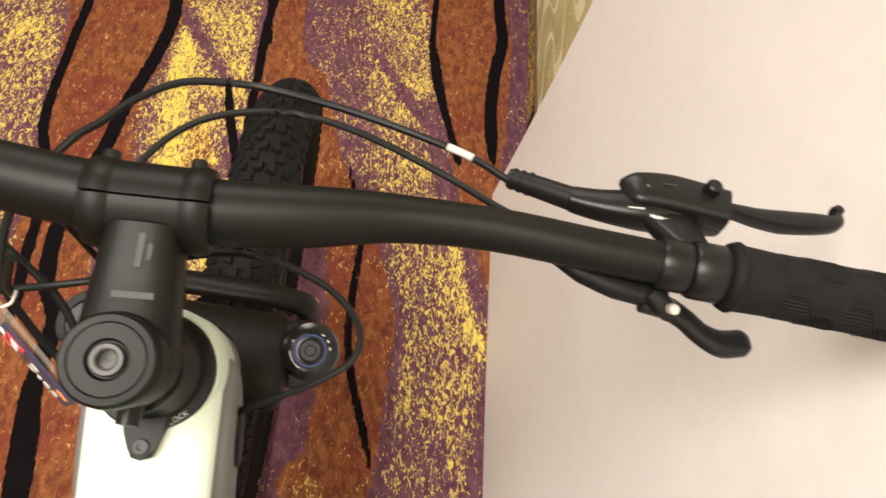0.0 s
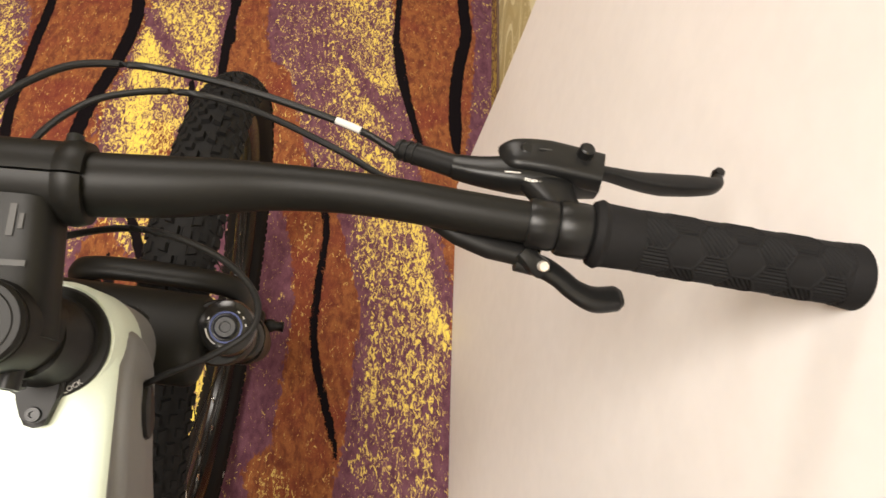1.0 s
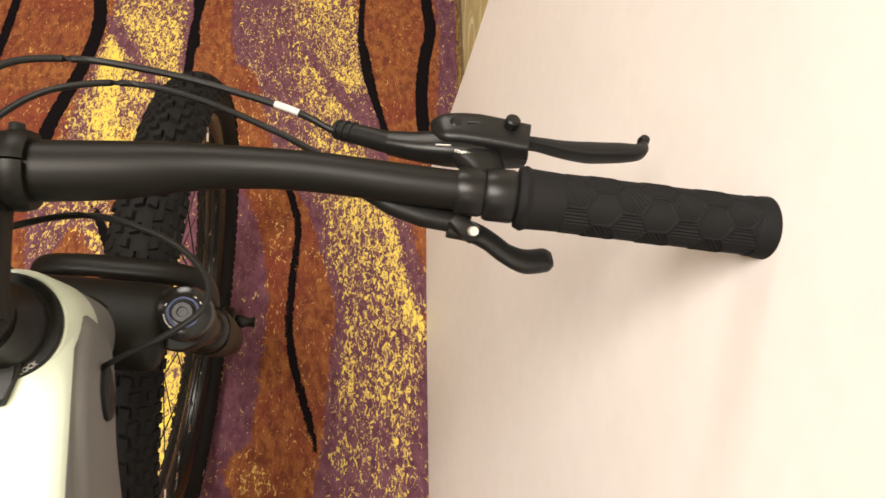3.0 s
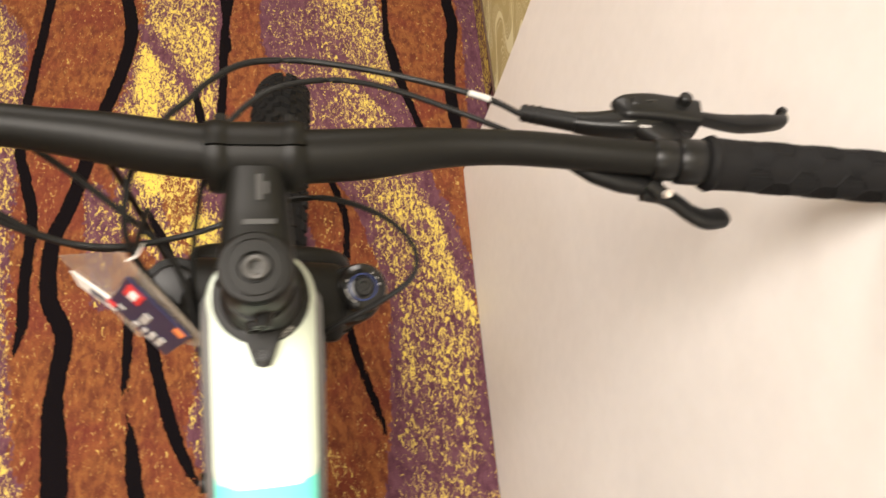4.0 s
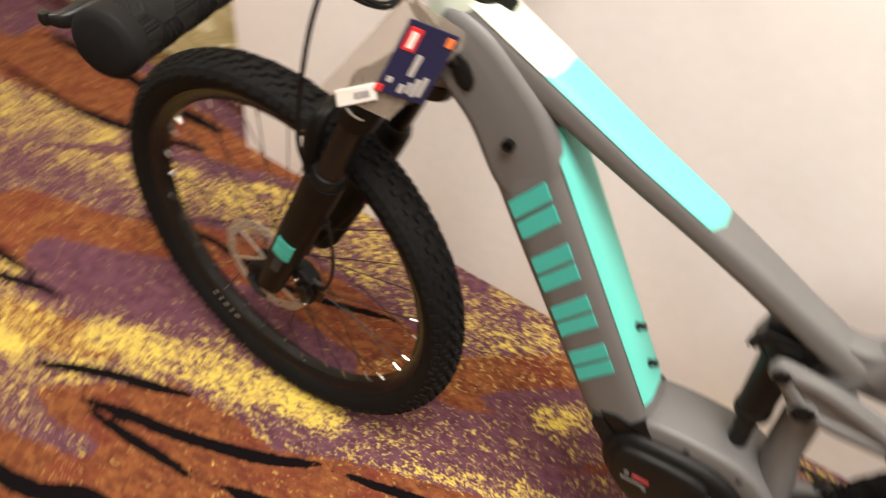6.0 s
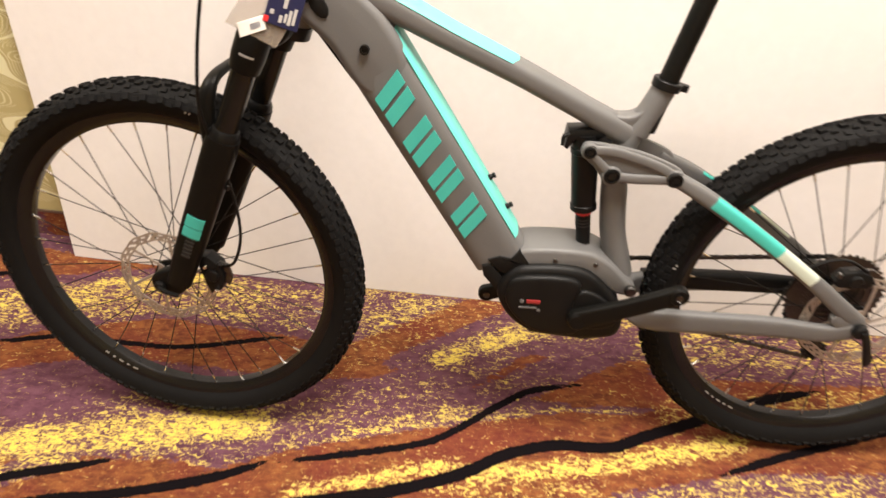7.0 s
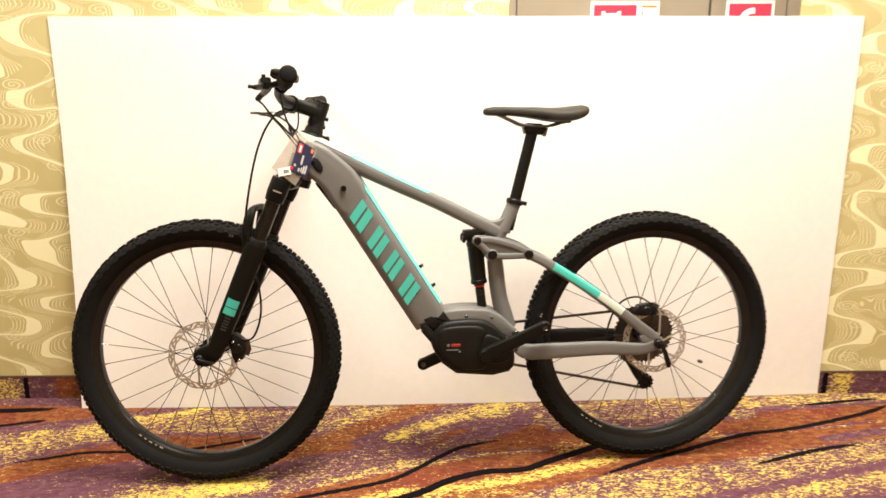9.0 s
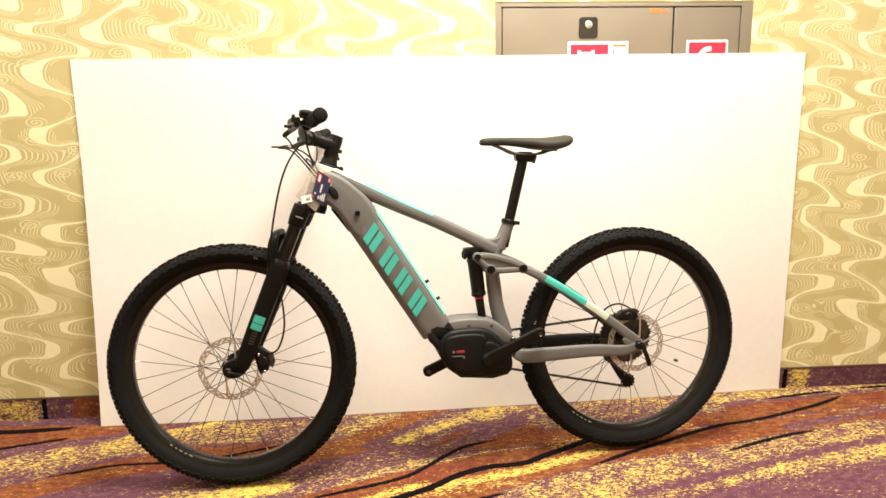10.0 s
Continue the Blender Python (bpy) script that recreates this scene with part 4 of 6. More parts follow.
SADDLE_COVER = surface("saddle_cover", (0.022, 0.0195, 0.0155), 0.6, 0.0, 0.18, 500, 20, 0.00008, spec=0.25)
saddle = part("saddle", saddle_mesh(), SADDLE_COVER, bicycle, "slim dark brown-black saddle")
for s in (-1, 1):
    part("rail", tube([(0.772, s * 0.008, 0.967), (0.800, s * 0.014, 0.956), (0.840, s * 0.021, 0.940), (0.900, s * 0.022, 0.937), (0.930, s * 0.026, 0.943), (0.958, s * 0.034, 0.957)], 0.0035, n=10), DARK_STEEL, saddle)
    part("rail_plug", block((0.938, s * 0.024 - 0.006, 0.944), (0.962, s * 0.034 + 0.006, 0.958), 0.003), PLASTIC, saddle)

# motor
MOTOR = [(0.612, 0.420), (0.590, 0.392), (0.587, 0.360), (0.610, 0.318), (0.650, 0.288), (0.700, 0.279), (0.755, 0.278), (0.800, 0.286), (0.812, 0.312), (0.806, 0.345), (0.782, 0.384), (0.742, 0.420), (0.70, 0.430), (0.64, 0.428)]
motor = part("motor", slab(MOTOR, -0.056, 0.056, 0.012, 3, smooth=3), PLASTIC, bicycle, "black plastic motor housing")
part("motor_cover", slab([(0.618, 0.412), (0.602, 0.386), (0.602, 0.358), (0.624, 0.324), (0.66, 0.300), (0.72, 0.294), (0.735, 0.318), (0.72, 0.36), (0.728, 0.40), (0.70, 0.416)], -0.067, -0.050, 0.007, 3, smooth=4), PLASTIC, motor)
part("motor_cover", slab([(0.705, 0.355), (0.722, 0.318), (0.76, 0.306), (0.795, 0.318), (0.796, 0.345), (0.765, 0.378), (0.73, 0.388)], -0.063, -0.05, 0.006, 3, smooth=4), PLASTIC, motor)
part("motor_skid", slab([(0.598, 0.352), (0.560, 0.398), (0.556, 0.420), (0.572, 0.424), (0.606, 0.384), (0.628, 0.318), (0.66, 0.292), (0.76, 0.281), (0.80, 0.290), (0.80, 0.280), (0.752, 0.270), (0.652, 0.280), (0.614, 0.310)], -0.046, 0.046, 0.006, 2), PLASTIC, motor)
part("logo_dot", disc((0.629, -0.0672, 0.3658), (0, 1, 0), 0.0040, 0.0016), GREY, motor, "small grey disc")
part("logo_bar", block((0.637, -0.0682, 0.3620), (0.661, -0.0664, 0.3695), 0.0004), DULL_RED, motor, "small red bar")
part("logo_bar", block((0.624, -0.0682, 0.3515), (0.656, -0.0664, 0.3545), 0.0004), GREY, motor, "small pale bar")
part("logo_bar", block((0.656, -0.0682, 0.3455), (0.662, -0.0664, 0.3505), 0.0004), GREY, motor, "small pale bar")
part("motor_mount", slab([(0.610, 0.440), (0.624, 0.453), (0.660, 0.457), (0.700, 0.457), (0.744, 0.452), (0.779, 0.432), (0.802, 0.410), (0.825, 0.387), (0.818, 0.370), (0.792, 0.372), (0.770, 0.386), (0.721, 0.410), (0.680, 0.414), (0.632, 0.410), (0.606, 0.414), (0.598, 0.428)], -0.042, 0.042, 0.008, 3, smooth=2), GREY, frame_body)
part("lower_cover", slab([(0.566, 0.432), (0.590, 0.408), (0.612, 0.404), (0.640, 0.424), (0.648, 0.412), (0.620, 0.452), (0.606, 0.436), (0.586, 0.440)], -0.0445, 0.0445, 0.004, 2), PLASTIC, frame_body)
for x, z in ((0.681, 0.437), (0.750, 0.432)):
    part("frame_bolt", disc((x, -0.0425, z), (0, 1, 0), 0.0042, 0.003), DARK_STEEL, frame_body)
for x, z, r in ((0.366, 0.783, 0.0072),):
    part("cable_port", turned([(0.0, -0.001), (r * 0.6, -0.001), (r * 0.6, 0.002), (r, 0.002), (r, -0.004), (0, -0.004)], at=(x, -0.0455, z), axis=(0, -1, 0)), PLASTIC, frame_body)
for s in (-1, 1):
    part("cable_guide", slab([(0.288, 0.862), (0.304, 0.858), (0.316, 0.838), (0.312, 0.824), (0.298, 0.828), (0.286, 0.848)], s * 0.030, s * 0.0428, 0.003, 2, smooth=2), PLASTIC, frame_body)
part("tube_guard", slab([(0.300, 0.800), (0.322, 0.772), (0.346, 0.733), (0.340, 0.728), (0.314, 0.764), (0.292, 0.795)], -0.016, 0.016, 0.003), PLASTIC, frame_body)
for s in (0.318, 0.380):
    p = dt_place(s, 0.049, 0)
    part("bottle_bolt", turned([(0, 0), (0.0052, 0), (0.0052, 0.005), (0.0035, 0.008), (0.0046, 0.009), (0.0046, 0.013), (0, 0.013)], at=p, axis=dt_up, n=16), BLACK, frame_body)

# shock and rocker link
shock_top, shock_mid, shock_low = Vector((0.7075, 0, 0.655)), Vector((0.7215, 0, 0.520)), Vector((0.7325, 0, 0.434))
shock = part("shock", tube([shock_top, shock_mid], [(0.0225, 0.0225), (0.0205, 0.0205)], n=28, smooth=False), BLACK, bicycle, "black air shock")
shock_way = (shock_low - shock_top).normalized()
part("collar", disc(shock_top + shock_way * 0.028, shock_way, 0.0238, 0.012), BLACK, shock)
part("collar", disc(shock_mid - shock_way * 0.004, shock_way, 0.0222, 0.012), BLACK, shock)
part("travel_ring", disc(shock_mid + shock_way * 0.008, shock_way, 0.0148, 0.005), RED, shock, "red rubber ring")
part("shaft", tube([shock_mid, shock_low], 0.0125, n=24, smooth=False), BLACK, shock)
for k in range(3):
    part("shaft_mark", turned([(0.0126, -0.001), (0.0131, -0.001), (0.0131, 0.001), (0.0126, 0.001)], at=shock_mid + shock_way * (0.020 + k * 0.006), axis=shock_way, closed=True), FAINT, shock, "thin grey ring")
part("shock_head", slab([(0.678, 0.664), (0.735, 0.668), (0.740, 0.656), (0.728, 0.650), (0.690, 0.646), (0.680, 0.630), (0.674, 0.634)], -0.018, 0.018, 0.004), BLACK, shock)
part("lock_lever", tube([(0.684, -0.012, 0.656), (0.672, -0.020, 0.655), (0.670, -0.022, 0.640)], [0.0035, 0.0035, 0.0025], n=10), BLACK, shock)
ROCKER = [(0.700, 0.649), (0.713, 0.654), (0.750, 0.650), (0.790, 0.642), (0.830, 0.628), (0.858, 0.614), (0.864, 0.600), (0.855, 0.589), (0.800, 0.588), (0.752, 0.587), (0.738, 0.592), (0.722, 0.612), (0.703, 0.630)]
for s in (-1, 1):
    rocker = part("rocker_link", slab(ROCKER, s * 0.030, s * 0.0405, 0.003, 2, smooth=2), GREY, bicycle, "grey forged rocker link")
    for line, high in (([(0.711, 0.641), (0.745, 0.641), (0.785, 0.631), (0.822, 0.618), (0.850, 0.603)], 0.0085), ([(0.751, 0.599), (0.785, 0.5965), (0.820, 0.597), (0.850, 0.598)], 0.0085),
                       ([(0.711, 0.640), (0.730, 0.620), (0.751, 0.600)], 0.0075)):
        part("link_arm", tube([(x, s * 0.040, z) for x, z in line], [(0.0052, high)] * len(line), n=16, square=3.0), GREY, rocker)
    for x, z, r in ((0.711, 0.640, 0.0135), (0.750, 0.600, 0.0165), (0.850, 0.600, 0.0150)):
        part("pivot_boss", disc((x, s * 0.0385, z), (0, 1, 0), r, 0.013, 0.002), GREY, rocker)
    for x, z, r, out in ((0.711, 0.640, 0.0095, 0.0425), (0.750, 0.602, 0.0125, 0.0425), (0.848, 0.602, 0.0115, 0.0475)):
        part("pivot_bolt", turned([(0, 0.006), (r * 0.5, 0.006), (r * 0.55, 0.004), (r * 0.75, 0.004), (r * 0.8, 0.007), (r, 0.006), (r, -0.002), (0, -0.002)], at=(x, s * out, z), axis=(0, s, 0), n=24), BLACK, rocker)
part("rocker_bridge", tube([(0.788, -0.036, 0.606), (0.788, 0.036, 0.606)], 0.011, n=16, smooth=False), GREY, bicycle)

# seat stays and chain stays
for s in (-1, 1):
    line = [(0.838, s * 0.036, 0.606), (0.900, s * 0.046, 0.575), (1.00, s * 0.058, 0.512), (1.10, s * 0.066, 0.440), (1.165, s * 0.070, 0.388), (1.198, s * 0.070, 0.362)]
    size = [(0.010, 0.0115), (0.011, 0.0135), (0.010, 0.0130), (0.010, 0.0135), (0.009, 0.0150), (0.008, 0.0150)]
    stay = part("seat_stay", tube(line, size, n=24, square=3.0), GREY, bicycle, "grey seat stay with teal and white bands")
    dense, sizes = curve_points(line, 6), between(size, 31)
    for name, i0, i1, material, label in (("stay_panel", 7, 14, TEAL_SHADED, "teal band"), ("stay_panel", 14, 18, WHITE, "white band")):
        wide = [(a * 1.01, b * 0.90) for a, b in sizes[i0:i1 + 1]]
        part(name, tube(dense[i0:i1 + 1], wide, n=30, square=3.0, smooth=False, arc=(38, 208) if s < 0 else (-28, 142)), material, stay, label)
    low = [(0.818, s * 0.034, 0.346), (0.845, s * 0.052, 0.336), (0.90, s * 0.062, 0.338), (1.05, s * 0.068, 0.342), (1.15, s * 0.071, 0.337), (1.205, s * 0.072, 0.350)]
    part("chain_stay", tube(low, [(0.012, 0.015), (0.011, 0.0210), (0.010, 0.0212), (0.010, 0.0185), (0.009, 0.0162), (0.008, 0.016)], n=24, square=4.0), GREY, bicycle, "grey chain stay")
    part("dropout", slab([(1.150, 0.372), (1.178, 0.386), (1.206, 0.372), (1.216, 0.350), (1.206, 0.333), (1.180, 0.338), (1.160, 0.352)], s * 0.064, s * 0.078, 0.004, 2, smooth=2), GREY, bicycle)
part("chain_stay_guard", tube([(0.862, 0.064, 0.338), (0.96, 0.067, 0.341), (1.06, 0.0695, 0.341), (1.15, 0.072, 0.336)], [(0.0130, 0.0225), (0.0130, 0.0215), (0.0128, 0.0205), (0.0118, 0.0185)], n=20, square=3), PLASTIC, bicycle, "black rubber chain stay guard")
for x, z in ((0.816, 0.384), (0.822, 0.345)):
    part("pivot_bolt", disc((x, -0.045, z), (0, 1, 0), 0.0105, 0.012, 0.002), DARK_STEEL, bicycle)

# rear axle lever, brake calliper, gears
axle = part("rear_axle", disc((1.2, -0.084, 0.353), (0, 1, 0), 0.0125, 0.018, 0.003), BLACK, bicycle)
part("axle_lever", slab([(1.198, 0.357), (1.209, 0.358), (1.220, 0.334), (1.233, 0.300), (1.231, 0.289), (1.222, 0.288), (1.211, 0.322)], -0.098, -0.090, 0.002, 2), BLACK, axle)
calliper = part("rear_calliper", slab([(1.138, 0.440), (1.150, 0.456), (1.176, 0.460), (1.196, 0.452), (1.206, 0.438), (1.196, 0.428), (1.166, 0.426), (1.146, 0.428)], -0.066, -0.044, 0.003, 2), PLASTIC, bicycle, "black disc brake calliper")
part("piston_cap", disc((1.172, -0.067, 0.441), (0, 1, 0), 0.0115, 0.006, 0.002), BLACK, calliper)
part("cooling_fin", slab([(1.160, 0.458), (1.196, 0.462), (1.212, 0.452), (1.206, 0.444), (1.176, 0.452)], -0.058, -0.052, 0.001, 1), DARK_STEEL, calliper)
for x, z in ((1.144, 0.450), (1.200, 0.434)):
    part("calliper_bolt", disc((x, -0.062, z), (0.3, 0, 1), 0.0045, 0.010), DARK_STEEL, calliper)
part("rear_hose", tube([(1.190, -0.058, 0.456), (1.150, -0.060, 0.478), (1.112, -0.062, 0.474), (1.086, -0.060, 0.450), (1.070, -0.058, 0.410), (1.058, -0.060, 0.360)], 0.0026, n=8), PLASTIC, calliper)


def cog(teeth, radius, y, thick=0.002):
    bm = bmesh.new()
    ring = []
    for i in range(teeth * 4):
        a = 2 * math.pi * i / (teeth * 4)
        r = radius + (0.0032 if i % 4 in (1, 2) else -0.0012)
        ring.append((r * math.cos(a), r * math.sin(a)))
    outer = [[bm.verts.new((x, y + s * thick / 2, z)) for x, z in ring] for s in (-1, 1)]
    inner = [[bm.verts.new((x * 0.62, y + s * thick / 2, z * 0.62)) for x, z in ring] for s in (-1, 1)]
    n = len(ring)
    for j in range(n):
        k = (j + 1) % n
        bm.faces.new((outer[0][j], outer[0][k], outer[1][k], outer[1][j]))
        bm.faces.new((inner[0][j], inner[1][j], inner[1][k], inner[0][k]))
        bm.faces.new((outer[0][j], inner[0][j], inner[0][k], outer[0][k]))
        bm.faces.new((outer[1][j], outer[1][k], inner[1][k], inner[1][j]))
    return bm


cassette = part("cassette", turned([(0.018, 0.018), (0.022, 0.018), (0.022, 0.056), (0.018, 0.056)], at=REAR, closed=True), DARK_STEEL, bicycle, "dark steel cassette")
for k, (teeth, radius) in enumerate(((42, 0.084), (36, 0.072), (32, 0.064), (28, 0.056), (24, 0.048), (21, 0.042), (17, 0.034), (13, 0.027))):
    part("cog", cog(teeth, radius, 0.022 + k * 0.0042), DARK_STEEL, cassette, m=Matrix.Translation(REAR))
derailleur = part("derailleur", slab([(1.188, 0.340), (1.206, 0.344), (1.222, 0.300), (1.236, 0.262), (1.222, 0.256), (1.205, 0.285)], 0.074, 0.090, 0.004, 2, smooth=2), BLACK, bicycle, "black rear derailleur")
part("cage", slab([(1.152, 0.290), (1.166, 0.296), (1.19, 0.250), (1.222, 0.212), (1.248, 0.204), (1.252, 0.186), (1.236, 0.176), (1.214, 0.184), (1.196, 0.208), (1.17, 0.252), (1.148, 0.278)], 0.058, 0.072, 0.003, 2), BLACK, derailleur)
for x, z in ((1.166, 0.284), (1.226, 0.196)):
    part("jockey_wheel", cog(12, 0.021, 0.056, 0.006), BLACK, derailleur, m=Matrix.Translation((x, 0, z)))


def chain_mesh(line):
    """Links along a line: pairs of plates with rollers between."""
    bm = bmesh.new()
    pts = [Vector(p) for p in line]
    lengths = [(b - a).length for a, b in zip(pts, pts[1:])]
    pitch, s, k = 0.0127, 0.0, 0

    def spot(d):
        for a, b, l in zip(pts, pts[1:], lengths):
            if d <= l:
                return a + (b - a) * d / l
            d -= l
        return pts[-1]

    while s + pitch < sum(lengths):
        p, q = spot(s), spot(s + pitch)
        half = 0.0030 if k % 2 else 0.0020
        for y in (-half, half):
            off = Vector((0, y, 0))
            sweep(bm, [p + off, (p + q) / 2 + off, q + off], [(0.0005, 0.0042), (0.0005, 0.0030), (0.0005, 0.0042)], n=8, smooth=False)
        lathe(bm, [(0, -0.003), (0.0036, -0.003), (0.0036, 0.003), (0, 0.003)], p, (0, 1, 0), 8)
        s, k = s + pitch, k + 1
    return bm


part("chain", chain_mesh([(0.735, 0.052, 0.384), (1.195, 0.048, 0.420)]), DARK_STEEL, bicycle, "dark oily chain")
part("chain", chain_mesh([(0.735, 0.052, 0.288), (1.222, 0.056, 0.176)]), DARK_STEEL, bicycle, "dark oily chain")
part("chain", chain_mesh([(1.246, 0.056, 0.200), (1.150, 0.054, 0.276), (1.160, 0.052, 0.310)]), DARK_STEEL, bicycle, "dark oily chain")
part("chainring", cog(34, 0.068, 0.052, 0.003), BLACK, bicycle, "black chainring", m=Matrix.Translation((0.728, 0, 0.338)))
for s, end in ((-1, (0.882, 0.413)), (1, (0.573, 0.266))):
    a, b = Vector((0.728, s * 0.073, 0.338)), Vector((end[0], s * 0.092, end[1]))
    crank = part("crank", tube([a, a.lerp(b, 0.5) + Vector((0, s * 0.002, 0)), b], [(0.010, 0.0195), (0.0085, 0.0165), (0.0085, 0.0165)], n=28, square=5.0), MATT, bicycle, "matt black crank arm")
    part("crank_boss", disc(a, (0, 1, 0), 0.0185, 0.022, 0.004), MATT, crank)
    part("pedal_eye", disc(b, (0, 1, 0), 0.0168, 0.0185, 0.003), MATT, crank)
    part("pedal_thread", turned([(0.0, -0.0004), (0.0052, -0.0004), (0.0064, 0.001), (0.0064, -0.002), (0, -0.002)], at=b + Vector((0, s * 0.0104, 0)), axis=(0, s, 0), n=20), DARK_STEEL, crank, "dull threaded pedal hole")
    part("pedal_thread", turned([(0.0, 0.0004), (0.0056, 0.0004), (0.0068, 0.001), (0.0068, -0.002), (0, -0.002)], at=b - Vector((0, s * 0.0100, 0)), axis=(0, -s, 0), n=20), DARK_STEEL, crank, "dull threaded pedal hole")

# fork: two legs, an arch in front, a crown; it turns with the front wheel
LEG_LOW, LEG_TOP = Vector((0.026, 0, 0.352)), Vector((0.219, 0, 0.800))
leg_way = (LEG_TOP - LEG_LOW).normalized()


def leg(t, s, forward=0.0):
    """A place on a fork leg, t from its foot (0) to its top (1)."""
    p = LEG_LOW + (LEG_TOP - LEG_LOW) * t + Vector((-leg_way.z, 0, leg_way.x)) * forward
    return Vector((p.x, s * 0.071, p.z))


crown = part("fork", slab([(0.192, 0.806), (0.215, 0.820), (0.250, 0.822), (0.266, 0.806), (0.250, 0.786), (0.210, 0.776), (0.190, 0.788)], -0.064, 0.064, 0.010, 4, smooth=3), MATT, bicycle, "matt black suspension fork", m=STEER)
part("crown_race", turned([(0.030, -0.014), (0.036, -0.012), (0.036, 0.008), (0.030, 0.010)], at=on_axis(-0.150), axis=HEAD_AXIS), BLACK, crown, m=STEER)
for s in (-1, 1):
    lower = part("fork_leg", tube([leg(0.03, s), leg(0.25, s), leg(0.45, s), leg(0.60, s), leg(0.655, s)],
                                  [(0.018, 0.021), (0.021, 0.025), (0.023, 0.026), (0.0245, 0.0265), (0.0245, 0.0255)], n=28, square=2.4), MATT, crown, "matt black lower fork leg", m=STEER)
    part("stanchion", tube([leg(0.62, s), leg(0.985, s)], 0.0182, n=28, smooth=False), GLOSSY, crown, "glossy black stanchion", m=STEER)
    part("seal", turned([(0.0178, -0.010), (0.0235, -0.010), (0.0242, 0.002), (0.0205, 0.009), (0.0168, 0.010)], at=leg(0.668, s), axis=leg_way, closed=True), BLACK, crown, m=STEER)
    part("crown_sleeve", turned([(0.0168, -0.036), (0.0225, -0.034), (0.0250, -0.012), (0.0250, 0.022), (0.0235, 0.027), (0, 0.028)], at=leg(0.965, s), axis=leg_way), MATT, crown, m=STEER)
    part("dropout", slab([(-0.022, 0.362), (-0.012, 0.378), (0.020, 0.392), (0.046, 0.398), (0.052, 0.366), (0.030, 0.338), (0.000, 0.332), (-0.018, 0.342)], s * 0.054, s * 0.074, 0.006, 3, smooth=2), MATT, crown, m=STEER)
part("arch", tube([leg(0.60, -1, 0.014), leg(0.70, -1, 0.034), leg(0.795, -1, 0.044) + Vector((0, 0.010, 0)), leg(0.812, 0, 0.047), leg(0.795, 1, 0.044) + Vector((0, -0.010, 0)), leg(0.70, 1, 0.034), leg(0.60, 1, 0.014)],
                  [(0.012, 0.010), (0.013, 0.011), (0.013, 0.009), (0.014, 0.008), (0.013, 0.009), (0.013, 0.011), (0.012, 0.010)], n=18, side=(1, 0, 0.5)), MATT, crown, "matt black fork arch", m=STEER)
part("axle_nut", disc((-0.005, -0.076, 0.354), (0, 1, 0), 0.0105, 0.010, 0.003), BLACK, crown, m=STEER)
part("axle_lever", tube([(-0.005, -0.080, 0.354), (0.012, -0.086, 0.350), (0.034, -0.088, 0.346)], [0.005, 0.0045, 0.004], n=10), BLACK, crown, m=STEER)
# teal mark and small pale bars on the left leg, a pale mark on the crown sleeve
for t0, t1, material, label, arc in ((0.268, 0.304, TEAL_SHADED, "teal printed mark", (152, 214)), (0.309, 0.352, TEAL_SHADED, "teal printed mark", (152, 214))):
    sizes = (0.0218, 0.0256)
    part("leg_mark", tube([leg(t0, -1), leg(t1, -1)], [sizes, sizes], n=14, square=2.4, smooth=False, arc=arc), material, crown, label, m=STEER)
for k in range(6):
    t0 = 0.180 + k * 0.016
    part("leg_print", tube([leg(t0, -1), leg(t0 + 0.008, -1)], [(0.0206 + k * 0.0001, 0.0240 + k * 0.0002)] * 2, n=10, square=2.4, smooth=False, arc=(172, 200)), FAINT, crown, "faint grey printed bar", m=STEER)
part("sleeve_mark", tube([leg(0.951, -1), leg(0.957, -1)], [(0.0243, 0.0243)] * 2, n=14, smooth=False, arc=(165, 215)), PALE, crown, "small pale bar", m=STEER)
# dial on top of the right leg, cap on the left one
top_r, top_l = leg(1.036, 1) + Vector((-0.004, 0.006, 0)), leg(1.012, -1)
dial = part("damper_dial", turned([(0, -0.010), (0.0205, -0.010), (0.0212, 0.003), (0.0195, 0.008), (0.0160, 0.0105), (0.0118, 0.012), (0, 0.012)], at=top_r, axis=leg_way), GLOSSY, crown, "black damper dial with a blue ring", m=STEER)
part("dial_ring", turned([(0.0102, 0.0118), (0.0116, 0.0118), (0.0116, 0.0128), (0.0102, 0.0128)], at=top_r, axis=leg_way, closed=True), BLUE, dial, "blue ring", m=STEER)
part("dial_knob", turned([(0, 0.010), (0.0080, 0.010), (0.0084, 0.016), (0.0070, 0.0185), (0.004, 0.0185), (0.0035, 0.0165), (0, 0.0165)], at=top_r, axis=leg_way), BLACK, dial, m=STEER)
side_axis = Vector((0, 1, 0))
for a0, a1, r in ((0.15, 0.30, 0.0138), (0.55, 0.70, 0.0138), (0.95, 1.1, 0.0138), (3.3, 4.3, 0.0138), (2.7, 2.85, 0.0138)):
    arc_line = [top_r + leg_way * 0.0112 + (Matrix.Rotation(a0 + (a1 - a0) * k / 7, 3, leg_way) @ side_axis) * r for k in range(8)]
    part("dial_mark", tube(arc_line, [(0.0006, 0.0005)] * 8, n=8, side=tuple(leg_way.orthogonal()), smooth=False), PALE, dial, "pale printed arc", m=STEER)
part("air_cap", turned([(0, -0.006), (0.017, -0.006), (0.018, 0.006), (0.015, 0.012), (0, 0.013)], at=top_l, axis=leg_way), BLACK, crown, m=STEER)
